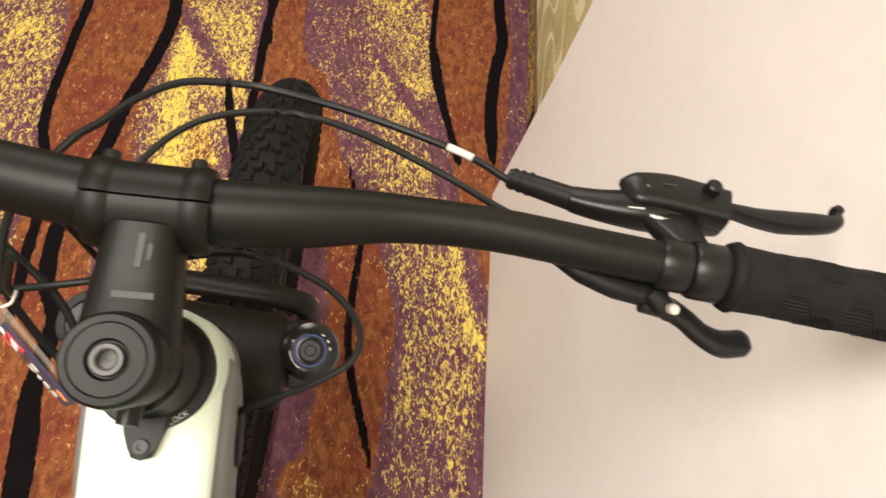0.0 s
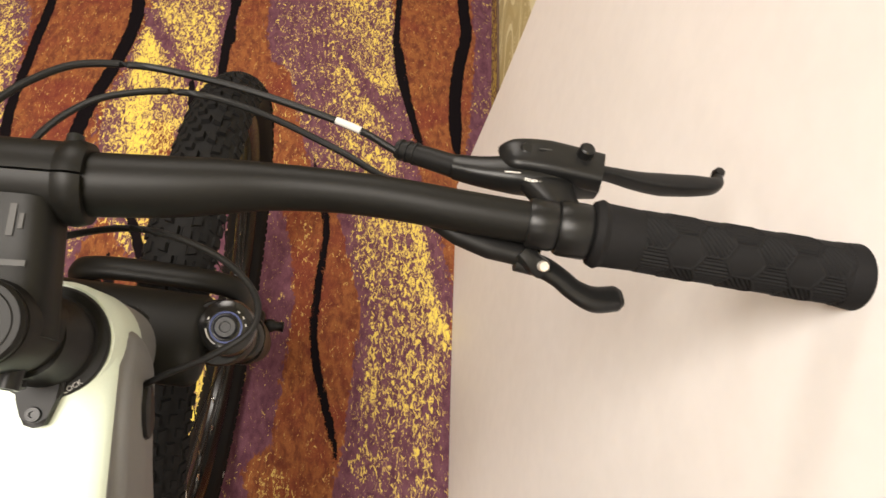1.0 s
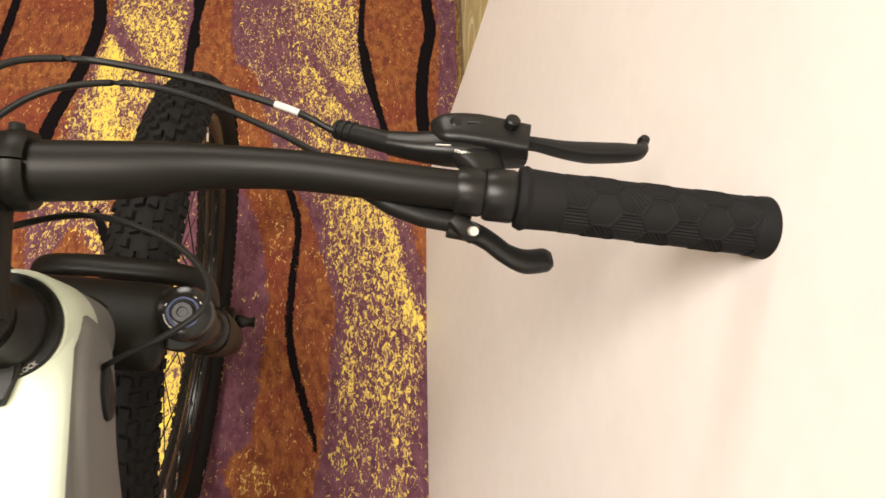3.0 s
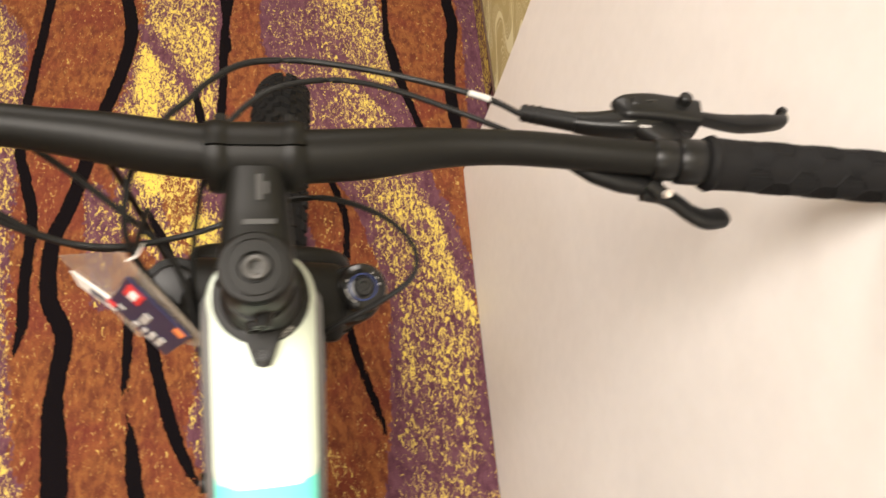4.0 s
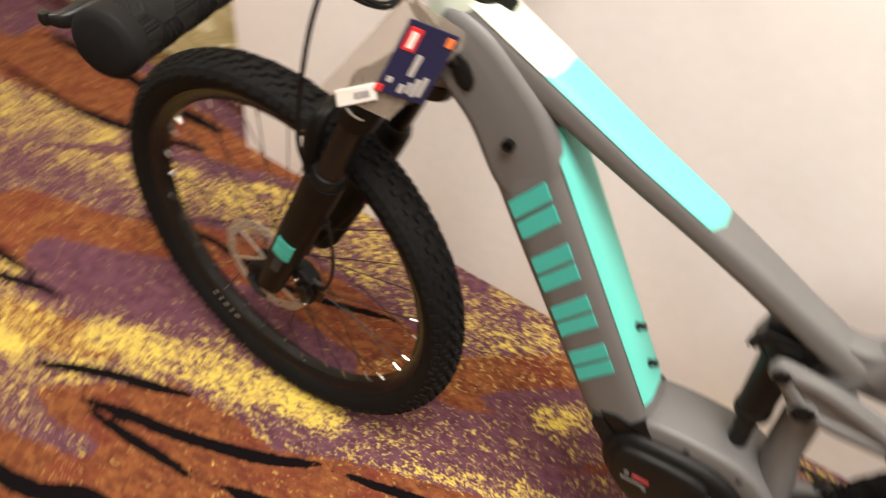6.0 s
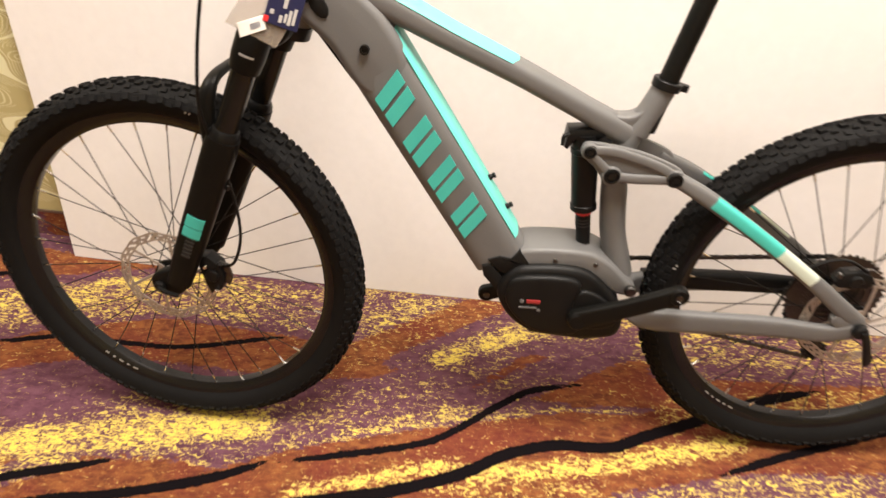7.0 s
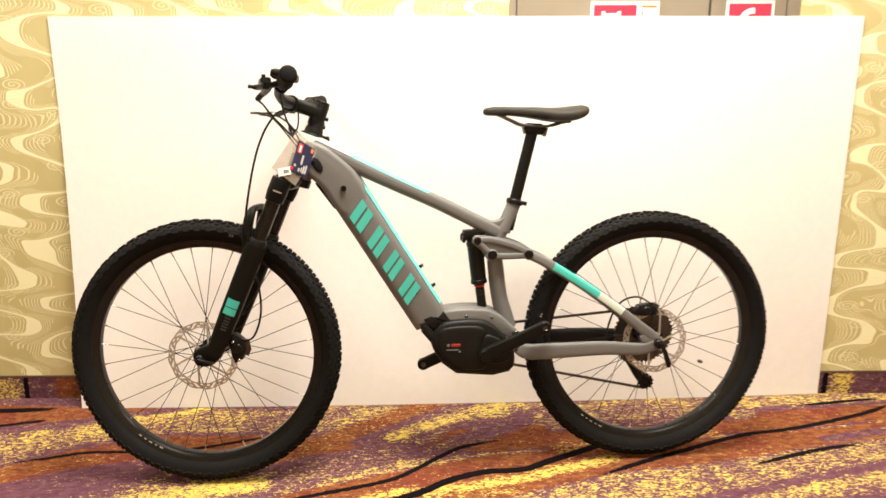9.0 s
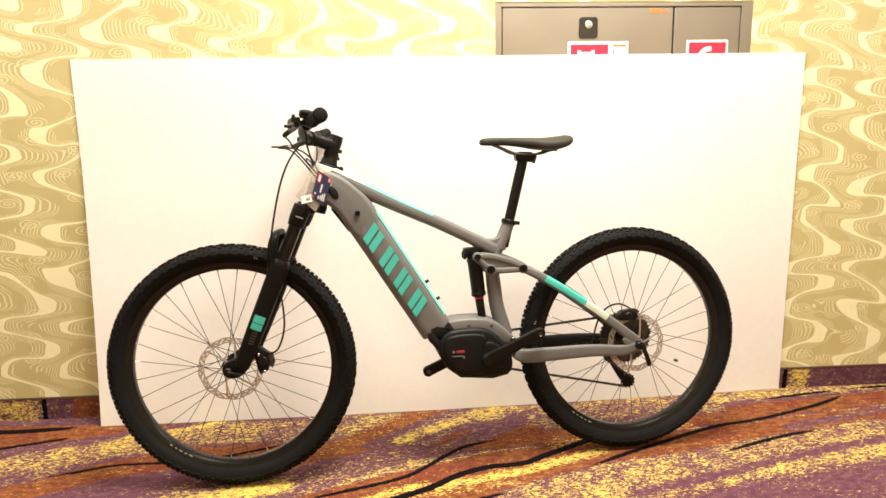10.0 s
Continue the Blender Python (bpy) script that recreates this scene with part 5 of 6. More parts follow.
part("axle_end", turned([(0, 0.0), (0.0075, 0.0), (0.0095, 0.004), (0.0095, 0.012), (0.0070, 0.016), (0.0070, 0.024), (0.0085, 0.028), (0, 0.029)], at=(-0.004, 0.074, 0.355)), BLACK, crown, "black axle end", m=STEER)
# front calliper with its hose
calliper = part("front_calliper", slab([(0.060, 0.412), (0.082, 0.414), (0.102, 0.398), (0.108, 0.372), (0.100, 0.346), (0.080, 0.336), (0.072, 0.356), (0.066, 0.384)], -0.058, -0.030, 0.003, 2), PLASTIC, crown, "black two-piston front brake calliper", m=STEER)
part("piston_cap", disc((0.088, -0.060, 0.376), (0, 1, 0), 0.0125, 0.006, 0.002), BLACK, calliper, m=STEER)
part("cooling_fin", slab([(0.100, 0.402), (0.116, 0.396), (0.121, 0.370), (0.113, 0.352), (0.104, 0.360), (0.109, 0.376)], -0.050, -0.044, 0.001, 1), DARK_STEEL, calliper, m=STEER)
part("hose_joint", disc((0.099, -0.054, 0.394), (0.6, 0, 0.8), 0.0052, 0.016, 0.001), BLACK, calliper, m=STEER)
for x, z in ((0.064, 0.404), (0.092, 0.346), (0.078, 0.394)):
    part("calliper_bolt", disc((x, -0.060, z), (0, 1, 0), 0.0040, 0.008), SILVER, calliper, m=STEER)
part("front_hose", tube([(0.098, -0.050, 0.392), (0.128, -0.060, 0.410), (0.148, -0.064, 0.470), (0.146, -0.066, 0.548), (0.132, -0.078, 0.640), (0.127, -0.092, 0.705), (0.140, -0.098, 0.785), (0.160, -0.10, 0.867),
                         (0.181, -0.099, 0.922), (0.203, -0.092, 0.958), (0.216, -0.066, 0.974), (0.226, -0.040, 0.978)], 0.0027, n=10), PLASTIC, bicycle, "thin black brake hose")
part("hose_clip", disc((0.140, -0.066, 0.560), (0.2, 0, 1), 0.006, 0.010), BLACK, crown)

# headset, spacers, stem and bar
headset = part("headset", turned([(0.0, -0.0175), (0.0296, -0.0175), (0.0306, -0.0160), (0.0304, -0.0138), (0.0294, -0.0128), (0.0250, -0.0126), (0.0240, -0.0112), (0.0240, -0.006), (0.0225, 0.000), (0.0208, 0.006), (0.0200, 0.024), (0, 0.024)], at=on_axis(-0.013), axis=HEAD_AXIS, n=40), PLASTIC, bicycle, "black headset with a turning stop")
STOP_WAY = Vector((HEAD_AXIS.z, 0, -HEAD_AXIS.x))
bm = bmesh.new()
outline = [(0.012, -0.0135), (0.0245, -0.0122), (0.0305, -0.0094), (0.0390, -0.0064), (0.0430, -0.0048), (0.0446, 0.0), (0.0430, 0.0048), (0.0390, 0.0064), (0.0305, 0.0094), (0.0245, 0.0122), (0.012, 0.0135)]
low, high = ([bm.verts.new(on_axis(h) + STOP_WAY * a + Vector((0, b, 0))) for a, b in outline] for h in (-0.034, -0.0200))
bm.faces.new(low), bm.faces.new(high)
for k in range(len(outline)):
    bm.faces.new((low[k], low[(k + 1) % len(outline)], high[(k + 1) % len(outline)], high[k]))
bmesh.ops.bevel(bm, geom=[e for e in bm.edges if all(v in high for v in e.verts)], offset=0.002, segments=2, affect="EDGES")
part("turning_stop", bm, PLASTIC, headset)
part("stop_bolt", turned([(0, 0.0), (0.0016, 0.0), (0.0018, 0.0014), (0.0036, 0.0014), (0.0040, 0.0), (0.0040, -0.002), (0, -0.002)], at=on_axis(-0.0195) + STOP_WAY * 0.0375, axis=HEAD_AXIS, n=18), BLACK, headset)
part("ring_mark", block((-0.0012, -0.0016, -0.001), (0.0012, 0.0016, 0.0006), 0, m=Matrix.Translation(on_axis(-0.0197) + STOP_WAY * 0.0225)), PALE, headset, "tiny pale bar")
for k in range(7):
    a = 2.55 + k * 0.16
    p = on_axis(-0.0225) + (Matrix.Rotation(a - math.pi + 0.1, 3, HEAD_AXIS) @ Vector((HEAD_AXIS.z, 0, -HEAD_AXIS.x))) * 0.0238
    part("ring_mark", block((-0.0008, -0.0008, -0.0014), (0.0008, 0.0008, 0.0014), 0, m=Matrix.Translation(p)), FAINT, headset, "tiny pale bar")
STEM_UP = Vector((0.3082, -0.001, 0.9742))
BAR_C = Vector((0.241, 0, 0.997))
stem_way = (BAR_C - STEM_UP).normalized()
stem = part("stem", tube([STEM_UP - stem_way * 0.004, STEM_UP + stem_way * 0.030, BAR_C - stem_way * 0.012], [(0.0215, 0.0195), (0.0190, 0.0165), (0.0165, 0.0175)], n=28, square=3.4, steps=5), MATT, bicycle, "matt black alloy stem")
part("steerer_clamp", turned([(0, -0.034), (0.0195, -0.034), (0.0202, -0.026), (0.0202, 0.020), (0.0192, 0.024), (0, 0.024)], at=STEM_UP, axis=HEAD_AXIS, n=40), MATT, stem)
part("top_cap", turned([(0, 0.0), (0.0188, 0.0), (0.0192, 0.004), (0.0178, 0.0062), (0.0152, 0.0064), (0.0148, 0.0060), (0.0144, 0.0064), (0.0085, 0.0065), (0.0075, 0.0045), (0, 0.0045)], at=STEM_UP + HEAD_AXIS * 0.0245, axis=HEAD_AXIS, n=40), MATT, stem, "round matt black cap")
part("cap_bolt", turned([(0.0036, 0.0), (0.0036, 0.0022), (0.0046, 0.0030), (0.0062, 0.0030), (0.0068, 0.0018), (0.0068, -0.002), (0, -0.002), (0, 0.0)], at=STEM_UP + HEAD_AXIS * 0.0290, axis=HEAD_AXIS, n=6 * 5), surface("dull_bolt_steel", (0.035, 0.033, 0.03), 0.5, 0.2, 0.2), stem, "dull steel socket bolt")
for s in (-1, 1):
    part("stem_bolt", turned([(0, -0.004), (0.0052, -0.004), (0.0052, 0.007), (0.0030, 0.007), (0.0030, 0.003), (0, 0.003)], at=STEM_UP + (Vector((0.016, 0.003, -0.016)) if s < 0 else Vector((0.008, -0.003, -0.036))), axis=(0.93, 0.1 * s, -0.2), n=14), BLACK, stem)
    for up in (-1, 1):
        p = BAR_C + Vector((-0.0145, s * 0.0190, up * 0.0125))
        part("clamp_bolt", turned([(0, -0.010), (0.0040, -0.010), (0.0040, 0.004), (0.0026, 0.004), (0.0026, 0.001), (0, 0.001)], at=p, axis=(-1, 0, 0.25), n=14), BLACK, stem)
# clamp round the bar: a rear half and a face plate, split along the top, with a proud ring at either side
for name, a0 in (("bar_clamp", 23.5), ("face_plate", 203.5)):
    for y0, y1, r, bulge in ((-0.0272, -0.0140, 0.0180, 0.0016), (-0.0145, 0.0145, 0.0174, 0.0), (0.0140, 0.0272, 0.0180, 0.0016)):
        line = [BAR_C + Vector((0, y0 + (y1 - y0) * k / 6, 0)) for k in range(7)]
        sizes = [r + bulge * (math.sin(math.pi * k / 6) - 0.5) for k in range(7)]
        part(name, tube(line, sizes, n=22, side=(0, 0, 1), smooth=False, arc=(a0, a0 + 176.5), skin=0.0024), MATT, stem, "matt black bar clamp")
# faint print on the stem, as bars
for k, (a, b, w) in enumerate(((0.36, 0.40, 0.0085), (0.55, 0.76, 0.0014), (0.60, 0.70, 0.0009))):
    p, q = STEM_UP.lerp(BAR_C, a), STEM_UP.lerp(BAR_C, b)
    up = Vector((-stem_way.z, 0, stem_way.x))
    up = up if up.z > 0 else -up
    lift = 0.0168 if k == 0 else 0.0175
    y0 = 0.002 + (0.004 if k == 2 else 0)
    bm = bmesh.new()
    ring = [p + up * lift + Vector((0, y0 - w, 0)), p + up * lift + Vector((0, y0 + w, 0)), q + up * lift + Vector((0, y0 + w, 0)), q + up * lift + Vector((0, y0 - w, 0))]
    low, high = [bm.verts.new(v - up * 0.0006) for v in ring], [bm.verts.new(v + up * 0.0004) for v in ring]
    bm.faces.new(low), bm.faces.new(high)
    for j in range(4):
        bm.faces.new((low[j], low[(j + 1) % 4], high[(j + 1) % 4], high[j]))
    part("stem_print", bm, FAINT, stem, "faint grey printed bar")


def bar_line(y):
    """The bar's centre line: straight in the clamp, then rising and sweeping back to the ends."""
    s = abs(y)
    back = np.interp(s, (0.0, 0.03, 0.05, 0.075, 0.10, 0.13, 0.16, 0.20, 0.25, 0.40, 0.42), (0.0, -0.0003, -0.0012, -0.0030, -0.0046, -0.0052, -0.0002, 0.0082, 0.0188, 0.0500, 0.0545))
    rise = np.interp(s, (0.0, 0.06, 0.10, 0.144, 0.20, 0.25, 0.42), (0.0, 0.0, 0.002, 0.006, 0.012, 0.018, 0.0385))
    if y < 0:
        back = back - np.interp(s, (0.0, 0.06, 0.13, 0.20, 0.27, 0.40), (0.0, 0.005, 0.011, 0.015, 0.010, 0.0165))
        rise = rise + np.interp(s, (0.0, 0.06, 0.13, 0.20, 0.27, 0.40), (0.0, 0.002, 0.004, 0.008, 0.008, -0.006))
    return Vector((BAR_C.x + float(back), y, BAR_C.z + float(rise)))


ys = [-0.402 + 0.814 * i / 64 for i in range(65)]
bar_r = [float(np.interp(abs(y), (0.03, 0.055, 0.075, 0.11, 0.14, 0.25), (0.0159, 0.0157, 0.0150, 0.0122, 0.0112, 0.0111))) for y in ys]
bar = part("handlebar", sweep(bmesh.new(), curve_points([bar_line(y) for y in ys[::4]], 4), bar_r, n=28, smooth=False, side=(0, 0, 1)), MATT, bicycle, "matt black riser handlebar", m=BAR_ROLL)


def bar_frame(y):
    """Where the bar is at y, the way it runs outwards there, and the way up."""
    s = 1 if y > 0 else -1
    p = bar_line(y)
    out = (bar_line(y + s * 0.004) - bar_line(y - s * 0.004)).normalized()
    up = (Vector((0, 0, 1)) - out * out.z).normalized()
    return p, out, up, out.cross(up) * s * -1


def grip_mesh(s):
    """A rubber grip with three kinds of hexagons, slanted ribs, level ribs and smooth, between a flanged collar and a rounded end."""
    bm = bmesh.new()
    n, rows = (252, 336) if s > 0 else (126, 170)
    y0, y1 = 0.2705, (0.411 if s > 0 else 0.404)
    long = y1 - y0
    cell, step = 0.0146, 2 * math.pi * 0.0161 / 6
    rings = []
    for i in range(rows + 1):
        along = long * i / rows
        p, out, up, ahead = bar_frame(s * min(y0 + along, 0.402))
        p = p + out * max(0, y0 + along - 0.402)
        to_end = long - along
        base = 0.0165
        if along < 0.007:
            base = 0.0182 - 0.0016 * abs(along - 0.0035) / 0.0035
        elif along < 0.024:
            base = 0.0168 - 0.0007 * (along - 0.007) / 0.017
        elif to_end < 0.004:
            base = 0.0177 - 0.005 * (1 - to_end / 0.004) ** 2
        elif to_end < 0.014:
            base = 0.0167 + 0.0010 * math.sin((0.014 - to_end) / 0.010 * math.pi / 2)
        ring = []
        for j in range(n):
            a = 2 * math.pi * j / n
            r = base
            if along > 0.024 and to_end > 0.014:
                w, best = a * 0.0161 + 0.004, None
                col = round(along / cell)
                for k in (col - 1, col, col + 1):
                    shift = 0.5 * step if k % 2 else 0.0
                    c = round((w - shift) / step)
                    dx, dy = along - k * cell, w - shift - c * step
                    d = max(abs(dy), abs(dy * 0.5 + dx * 0.866), abs(dy * 0.5 - dx * 0.866))
                    if best is None or d < best[0]:
                        best = (d, dx, dy, (k - (c - (k - k % 2) // 2)) % 3)
                d, dx, dy, kind = best
                if d > step * 0.455:
                    r += 0.0004
                elif kind == 2:
                    r -= 0.0001
                else:
                    way = dy if kind else dx * 0.80 + dy * 0.60
                    r += 0.0004 * min(0.6, max(-1.6, 2.4 * math.sin(way * 2 * math.pi / 0.0021))) - 0.0002
            ring.append(bm.verts.new(p + (up * math.cos(a) + ahead * math.sin(a)) * r))
        rings.append(ring)
    for a, b in zip(rings, rings[1:]):
        for j in range(n):
            bm.faces.new((a[j], a[(j + 1) % n], b[(j + 1) % n], b[j]))
    bm.faces.new(rings[0]), bm.faces.new(rings[-1])
    return bm


def build_controls(s):
    """Grip, brake lever and what belongs to them on one side of the bar."""
    part("grip", grip_mesh(s), GRIP, bar, "black rubber grip with ribbed hexagons", m=BAR_ROLL, sharp=1.2)
    brake = part("brake_lever", turned([(0.0109, -0.0085), (0.0138, -0.0085), (0.0148, -0.0065), (0.0148, 0.0065), (0.0138, 0.0085), (0.0109, 0.0085)], at=bar_line(s * 0.2615), axis=bar_frame(s * 0.2615)[1], closed=True), BLACK, bar, "black hydraulic brake lever", m=BAR_ROLL)

    def at(y, forward, up):
        p = bar_line(s * y)
        if s < 0:  # the left lever is set closer and higher
            forward, up = forward * 0.86, up + 0.12 * forward
        return Vector((p.x + 0.006 - forward, p.y, p.z + up))

    # body: from the hose's boot along the bar to the lever's pivot
    part("brake_body", tube([at(0.208, 0.050, -0.017), at(0.222, 0.048, -0.015), at(0.240, 0.048, -0.013), at(0.258, 0.050, -0.013), at(0.274, 0.053, -0.015), at(0.288, 0.055, -0.017)],
                            [(0.0066, 0.0068), (0.0076, 0.0084), (0.0092, 0.0108), (0.0098, 0.0118), (0.0092, 0.0105), (0.0074, 0.0085)], n=22, square=2.8, side=(0, 0, 1)), BLACK, brake, "black master cylinder", m=BAR_ROLL)
    part("reservoir", tube([at(0.234, 0.0535, -0.010), at(0.240, 0.0555, -0.007), at(0.258, 0.0565, -0.006), at(0.287, 0.0540, -0.006)], [(0.0050, 0.0070), (0.0074, 0.0105), (0.0076, 0.0118), (0.0072, 0.0112)], n=24, square=4.0, side=(0, 0, 1)), BLACK, brake, m=BAR_ROLL)
    part("bleed_screw", disc(at(0.276, 0.0590, 0.003), (0, 0, 1), 0.0044, 0.009, 0.001), BLACK, brake, m=BAR_ROLL)
    part("bleed_screw", disc(at(0.245, 0.0575, 0.000), (0, 0, 1), 0.0042, 0.003, 0.001), BLACK, brake, m=BAR_ROLL)
    part("clamp_bridge", tube([at(0.2605, 0.010, -0.002), at(0.259, 0.026, -0.006), at(0.256, 0.042, -0.010)], [(0.0090, 0.0085), (0.0065, 0.0110), (0.0060, 0.0150)], n=16, square=3.2, side=(0, 0, 1)), BLACK, brake, m=BAR_ROLL)
    part("hose_boot", tube([at(0.178, 0.064, -0.026), at(0.192, 0.058, -0.022), at(0.209, 0.050, -0.017)], [0.0056, 0.0064, 0.0068], n=18), PLASTIC, brake, "black rubber boot", m=BAR_ROLL)
    for k in range(3):
        part("boot_rib", turned([(0.0040, -0.0008), (0.0065 + k * 0.0002, -0.0008), (0.0065 + k * 0.0002, 0.0008), (0.0040, 0.0008)], at=at(0.180 + k * 0.004, 0.0632 - k * 0.0017, -0.0254 + k * 0.0012), axis=at(0.192, 0.058, -0.022) - at(0.178, 0.064, -0.026), closed=True, n=18), PLASTIC, brake, m=BAR_ROLL)
    part("lever_blade", tube([at(0.280, 0.062, -0.015), at(0.298, 0.065, -0.018), at(0.316, 0.068, -0.023), at(0.334, 0.072, -0.027), at(0.356, 0.078, -0.030), at(0.371, 0.083, -0.032), at(0.376, 0.091, -0.033)],
                             [(0.0045, 0.0036), (0.0048, 0.0034), (0.0055, 0.0050), (0.0062, 0.0064), (0.0060, 0.0060), (0.0050, 0.0046), (0.0034, 0.0028)], n=18, square=3.0, side=(0, 0, 1)), BLACK, brake, "black lever blade", m=BAR_ROLL)
    part("lever_tip", turned([(0, -0.004), (0.003, -0.0035), (0.0040, 0), (0.003, 0.0035), (0, 0.004)], at=at(0.377, 0.094, -0.033), axis=(0, 0, 1), n=16), BLACK, brake, m=BAR_ROLL)
    part("body_print", block((-0.0004, -0.0045, -0.0004), (0.0004, 0.0045, 0.0004), 0, m=Matrix.Translation(at(0.236, 0.0415, -0.0035))), PALE, brake, "tiny pale printed bar", m=BAR_ROLL)
    part("body_print", block((-0.0005, -0.007, -0.0004), (0.0005, 0.007, 0.0004), 0, m=Matrix.Translation(at(0.258, 0.0585, 0.0012))), FAINT, brake, "tiny faint printed bar", m=BAR_ROLL)
    return brake


right_brake, left_brake = build_controls(1), build_controls(-1)


def words(text, size, m, material, parent, label):
    """Flat lettering with the built-in font, as a mesh."""
    curve = bpy.data.curves.new("words", "FONT")
    curve.body, curve.size, curve.extrude = text, size, 0.0001
    source = bpy.data.objects.new("words", curve)
    scene.collection.objects.link(source)
    me = bpy.data.meshes.new_from_object(source)
    bpy.data.objects.remove(source)
    me.name = "lettering"
    me.transform(m)
    me.materials.clear()
    me.materials.append(material)
    ob = new("lettering", me)
    ob.parent = parent
    return tagged(ob, label)


SPOT = bar_line(0.246)
words("MINERAL OIL", 0.0026, Matrix.Translation((SPOT.x + 0.006 - 0.0405, SPOT.y, SPOT.z - 0.0046)) @ Matrix.Rotation(radians(90 - 10), 4, "Z") @ Matrix.Rotation(radians(26), 4, "X"), PAPER, right_brake, "small white printed words")


def at_bar(y, forward, up):
    p = bar_line(y)
    return Vector((p.x + 0.006 - forward, p.y, p.z + up))


# shifter under the right side, with its thumb lever
shifter = part("shifter", turned([(0.0109, -0.0075), (0.0124, -0.0075), (0.0132, -0.0055), (0.0132, 0.0055), (0.0124, 0.0075), (0.0109, 0.0075)], at=bar_line(0.2455), axis=bar_frame(0.2455)[1], closed=True), BLACK, bar, "black trigger shifter", m=BAR_ROLL)
part("cable_stop", tube([at_bar(0.208, 0.012, -0.006), at_bar(0.196, 0.018, -0.008), at_bar(0.184, 0.024, -0.012)], [0.0050, 0.0044, 0.0036], n=14), PLASTIC, shifter, m=BAR_ROLL)
part("shifter_body", tube([at_bar(0.190, 0.006, -0.008), at_bar(0.206, 0.004, -0.012), at_bar(0.224, 0.001, -0.015), at_bar(0.248, -0.003, -0.017)], [(0.0035, 0.006), (0.0055, 0.010), (0.006, 0.0105), (0.005, 0.007)], n=20, square=3.0, side=(0, 0, 1)), PLASTIC, shifter, m=BAR_ROLL)
part("thumb_lever", tube([at_bar(0.236, -0.006, -0.019), at_bar(0.250, -0.006, -0.021), at_bar(0.260, -0.009, -0.024), at_bar(0.269, -0.013, -0.028), at_bar(0.280, -0.015, -0.031), at_bar(0.293, -0.011, -0.033), at_bar(0.297, -0.010, -0.033)],
                         [(0.0042, 0.0062), (0.0042, 0.0066), (0.0042, 0.0060), (0.0042, 0.0062), (0.0046, 0.0076), (0.0046, 0.0074), (0.0030, 0.0048)], n=18, square=2.6, side=(0, 0, 1)), BLACK, shifter, "black thumb lever", m=BAR_ROLL)
part("clamp_screw", turned([(0.0013, 0.0008), (0.0016, 0.0020), (0.0024, 0.0020), (0.0028, 0.0012), (0.0028, -0.004), (0, -0.004), (0, 0.0008)], at=(0.2775, 0.2475, 1.0035), axis=(0.58, 0, 0.81), n=20), STEEL, shifter, "grey steel clamp screw", m=BAR_ROLL)
part("shifter_arm", tube([at_bar(0.238, -0.004, -0.012), at_bar(0.244, -0.008, -0.015), at_bar(0.250, -0.009, -0.019)], [(0.0055, 0.005)] * 3, n=12, square=3), BLACK, shifter, m=BAR_ROLL)

# left side: drive display, its screen coloured pale for a reflection, and a button pod
SHOWN = Matrix.Translation((0.2535, -0.2515, 1.0455)) @ Matrix.Rotation(radians(10), 4, "Y")
display = part("display", block((-0.029, -0.026, -0.016), (0.029, 0.026, 0.003), 0.006, 3, m=SHOWN), PLASTIC, bar, "black drive display, its screen painted pale for a reflection", m=BAR_ROLL)
part("screen", block((-0.021, -0.0195, 0.0024), (0.020, 0.0195, 0.0040), 0.001, 1, m=SHOWN), GLASS, display, "screen painted pale for its reflection", m=BAR_ROLL)
part("display_clamp", turned([(0.0113, -0.006), (0.0148, -0.006), (0.0156, -0.004), (0.0156, 0.004), (0.0148, 0.006), (0.0113, 0.006)], at=bar_line(-0.222), axis=bar_frame(-0.222)[1], closed=True), PLASTIC, display, m=BAR_ROLL)
part("button_pod", block((-0.024, -0.056, -0.014), (0.024, -0.024, 0.000), 0.005, 3, m=SHOWN), PLASTIC, display, "black button pod", m=BAR_ROLL)
for x in (-0.010, 0.012):
    part("button", block((x - 0.008, -0.050, -0.001), (x + 0.008, -0.032, 0.0016), 0.001, 2, m=SHOWN), PLASTIC, display, "black rubber button", m=BAR_ROLL)

# the word on the headset's ring
turn = 0.62
out = STOP_WAY * math.cos(turn) + Vector((0, math.sin(turn), 0))
along = Vector((0, math.cos(turn), 0)) - STOP_WAY * math.sin(turn)
spot = on_axis(-0.0254) + out * 0.0288 - along * 0.0062
words("LOCK", 0.0038, Matrix(((along.x, -out.x, HEAD_AXIS.x, spot.x), (along.y, -out.y, HEAD_AXIS.y, spot.y), (along.z, -out.z, HEAD_AXIS.z, spot.z), (0, 0, 0, 1))), PALE, headset, "small pale printed word")

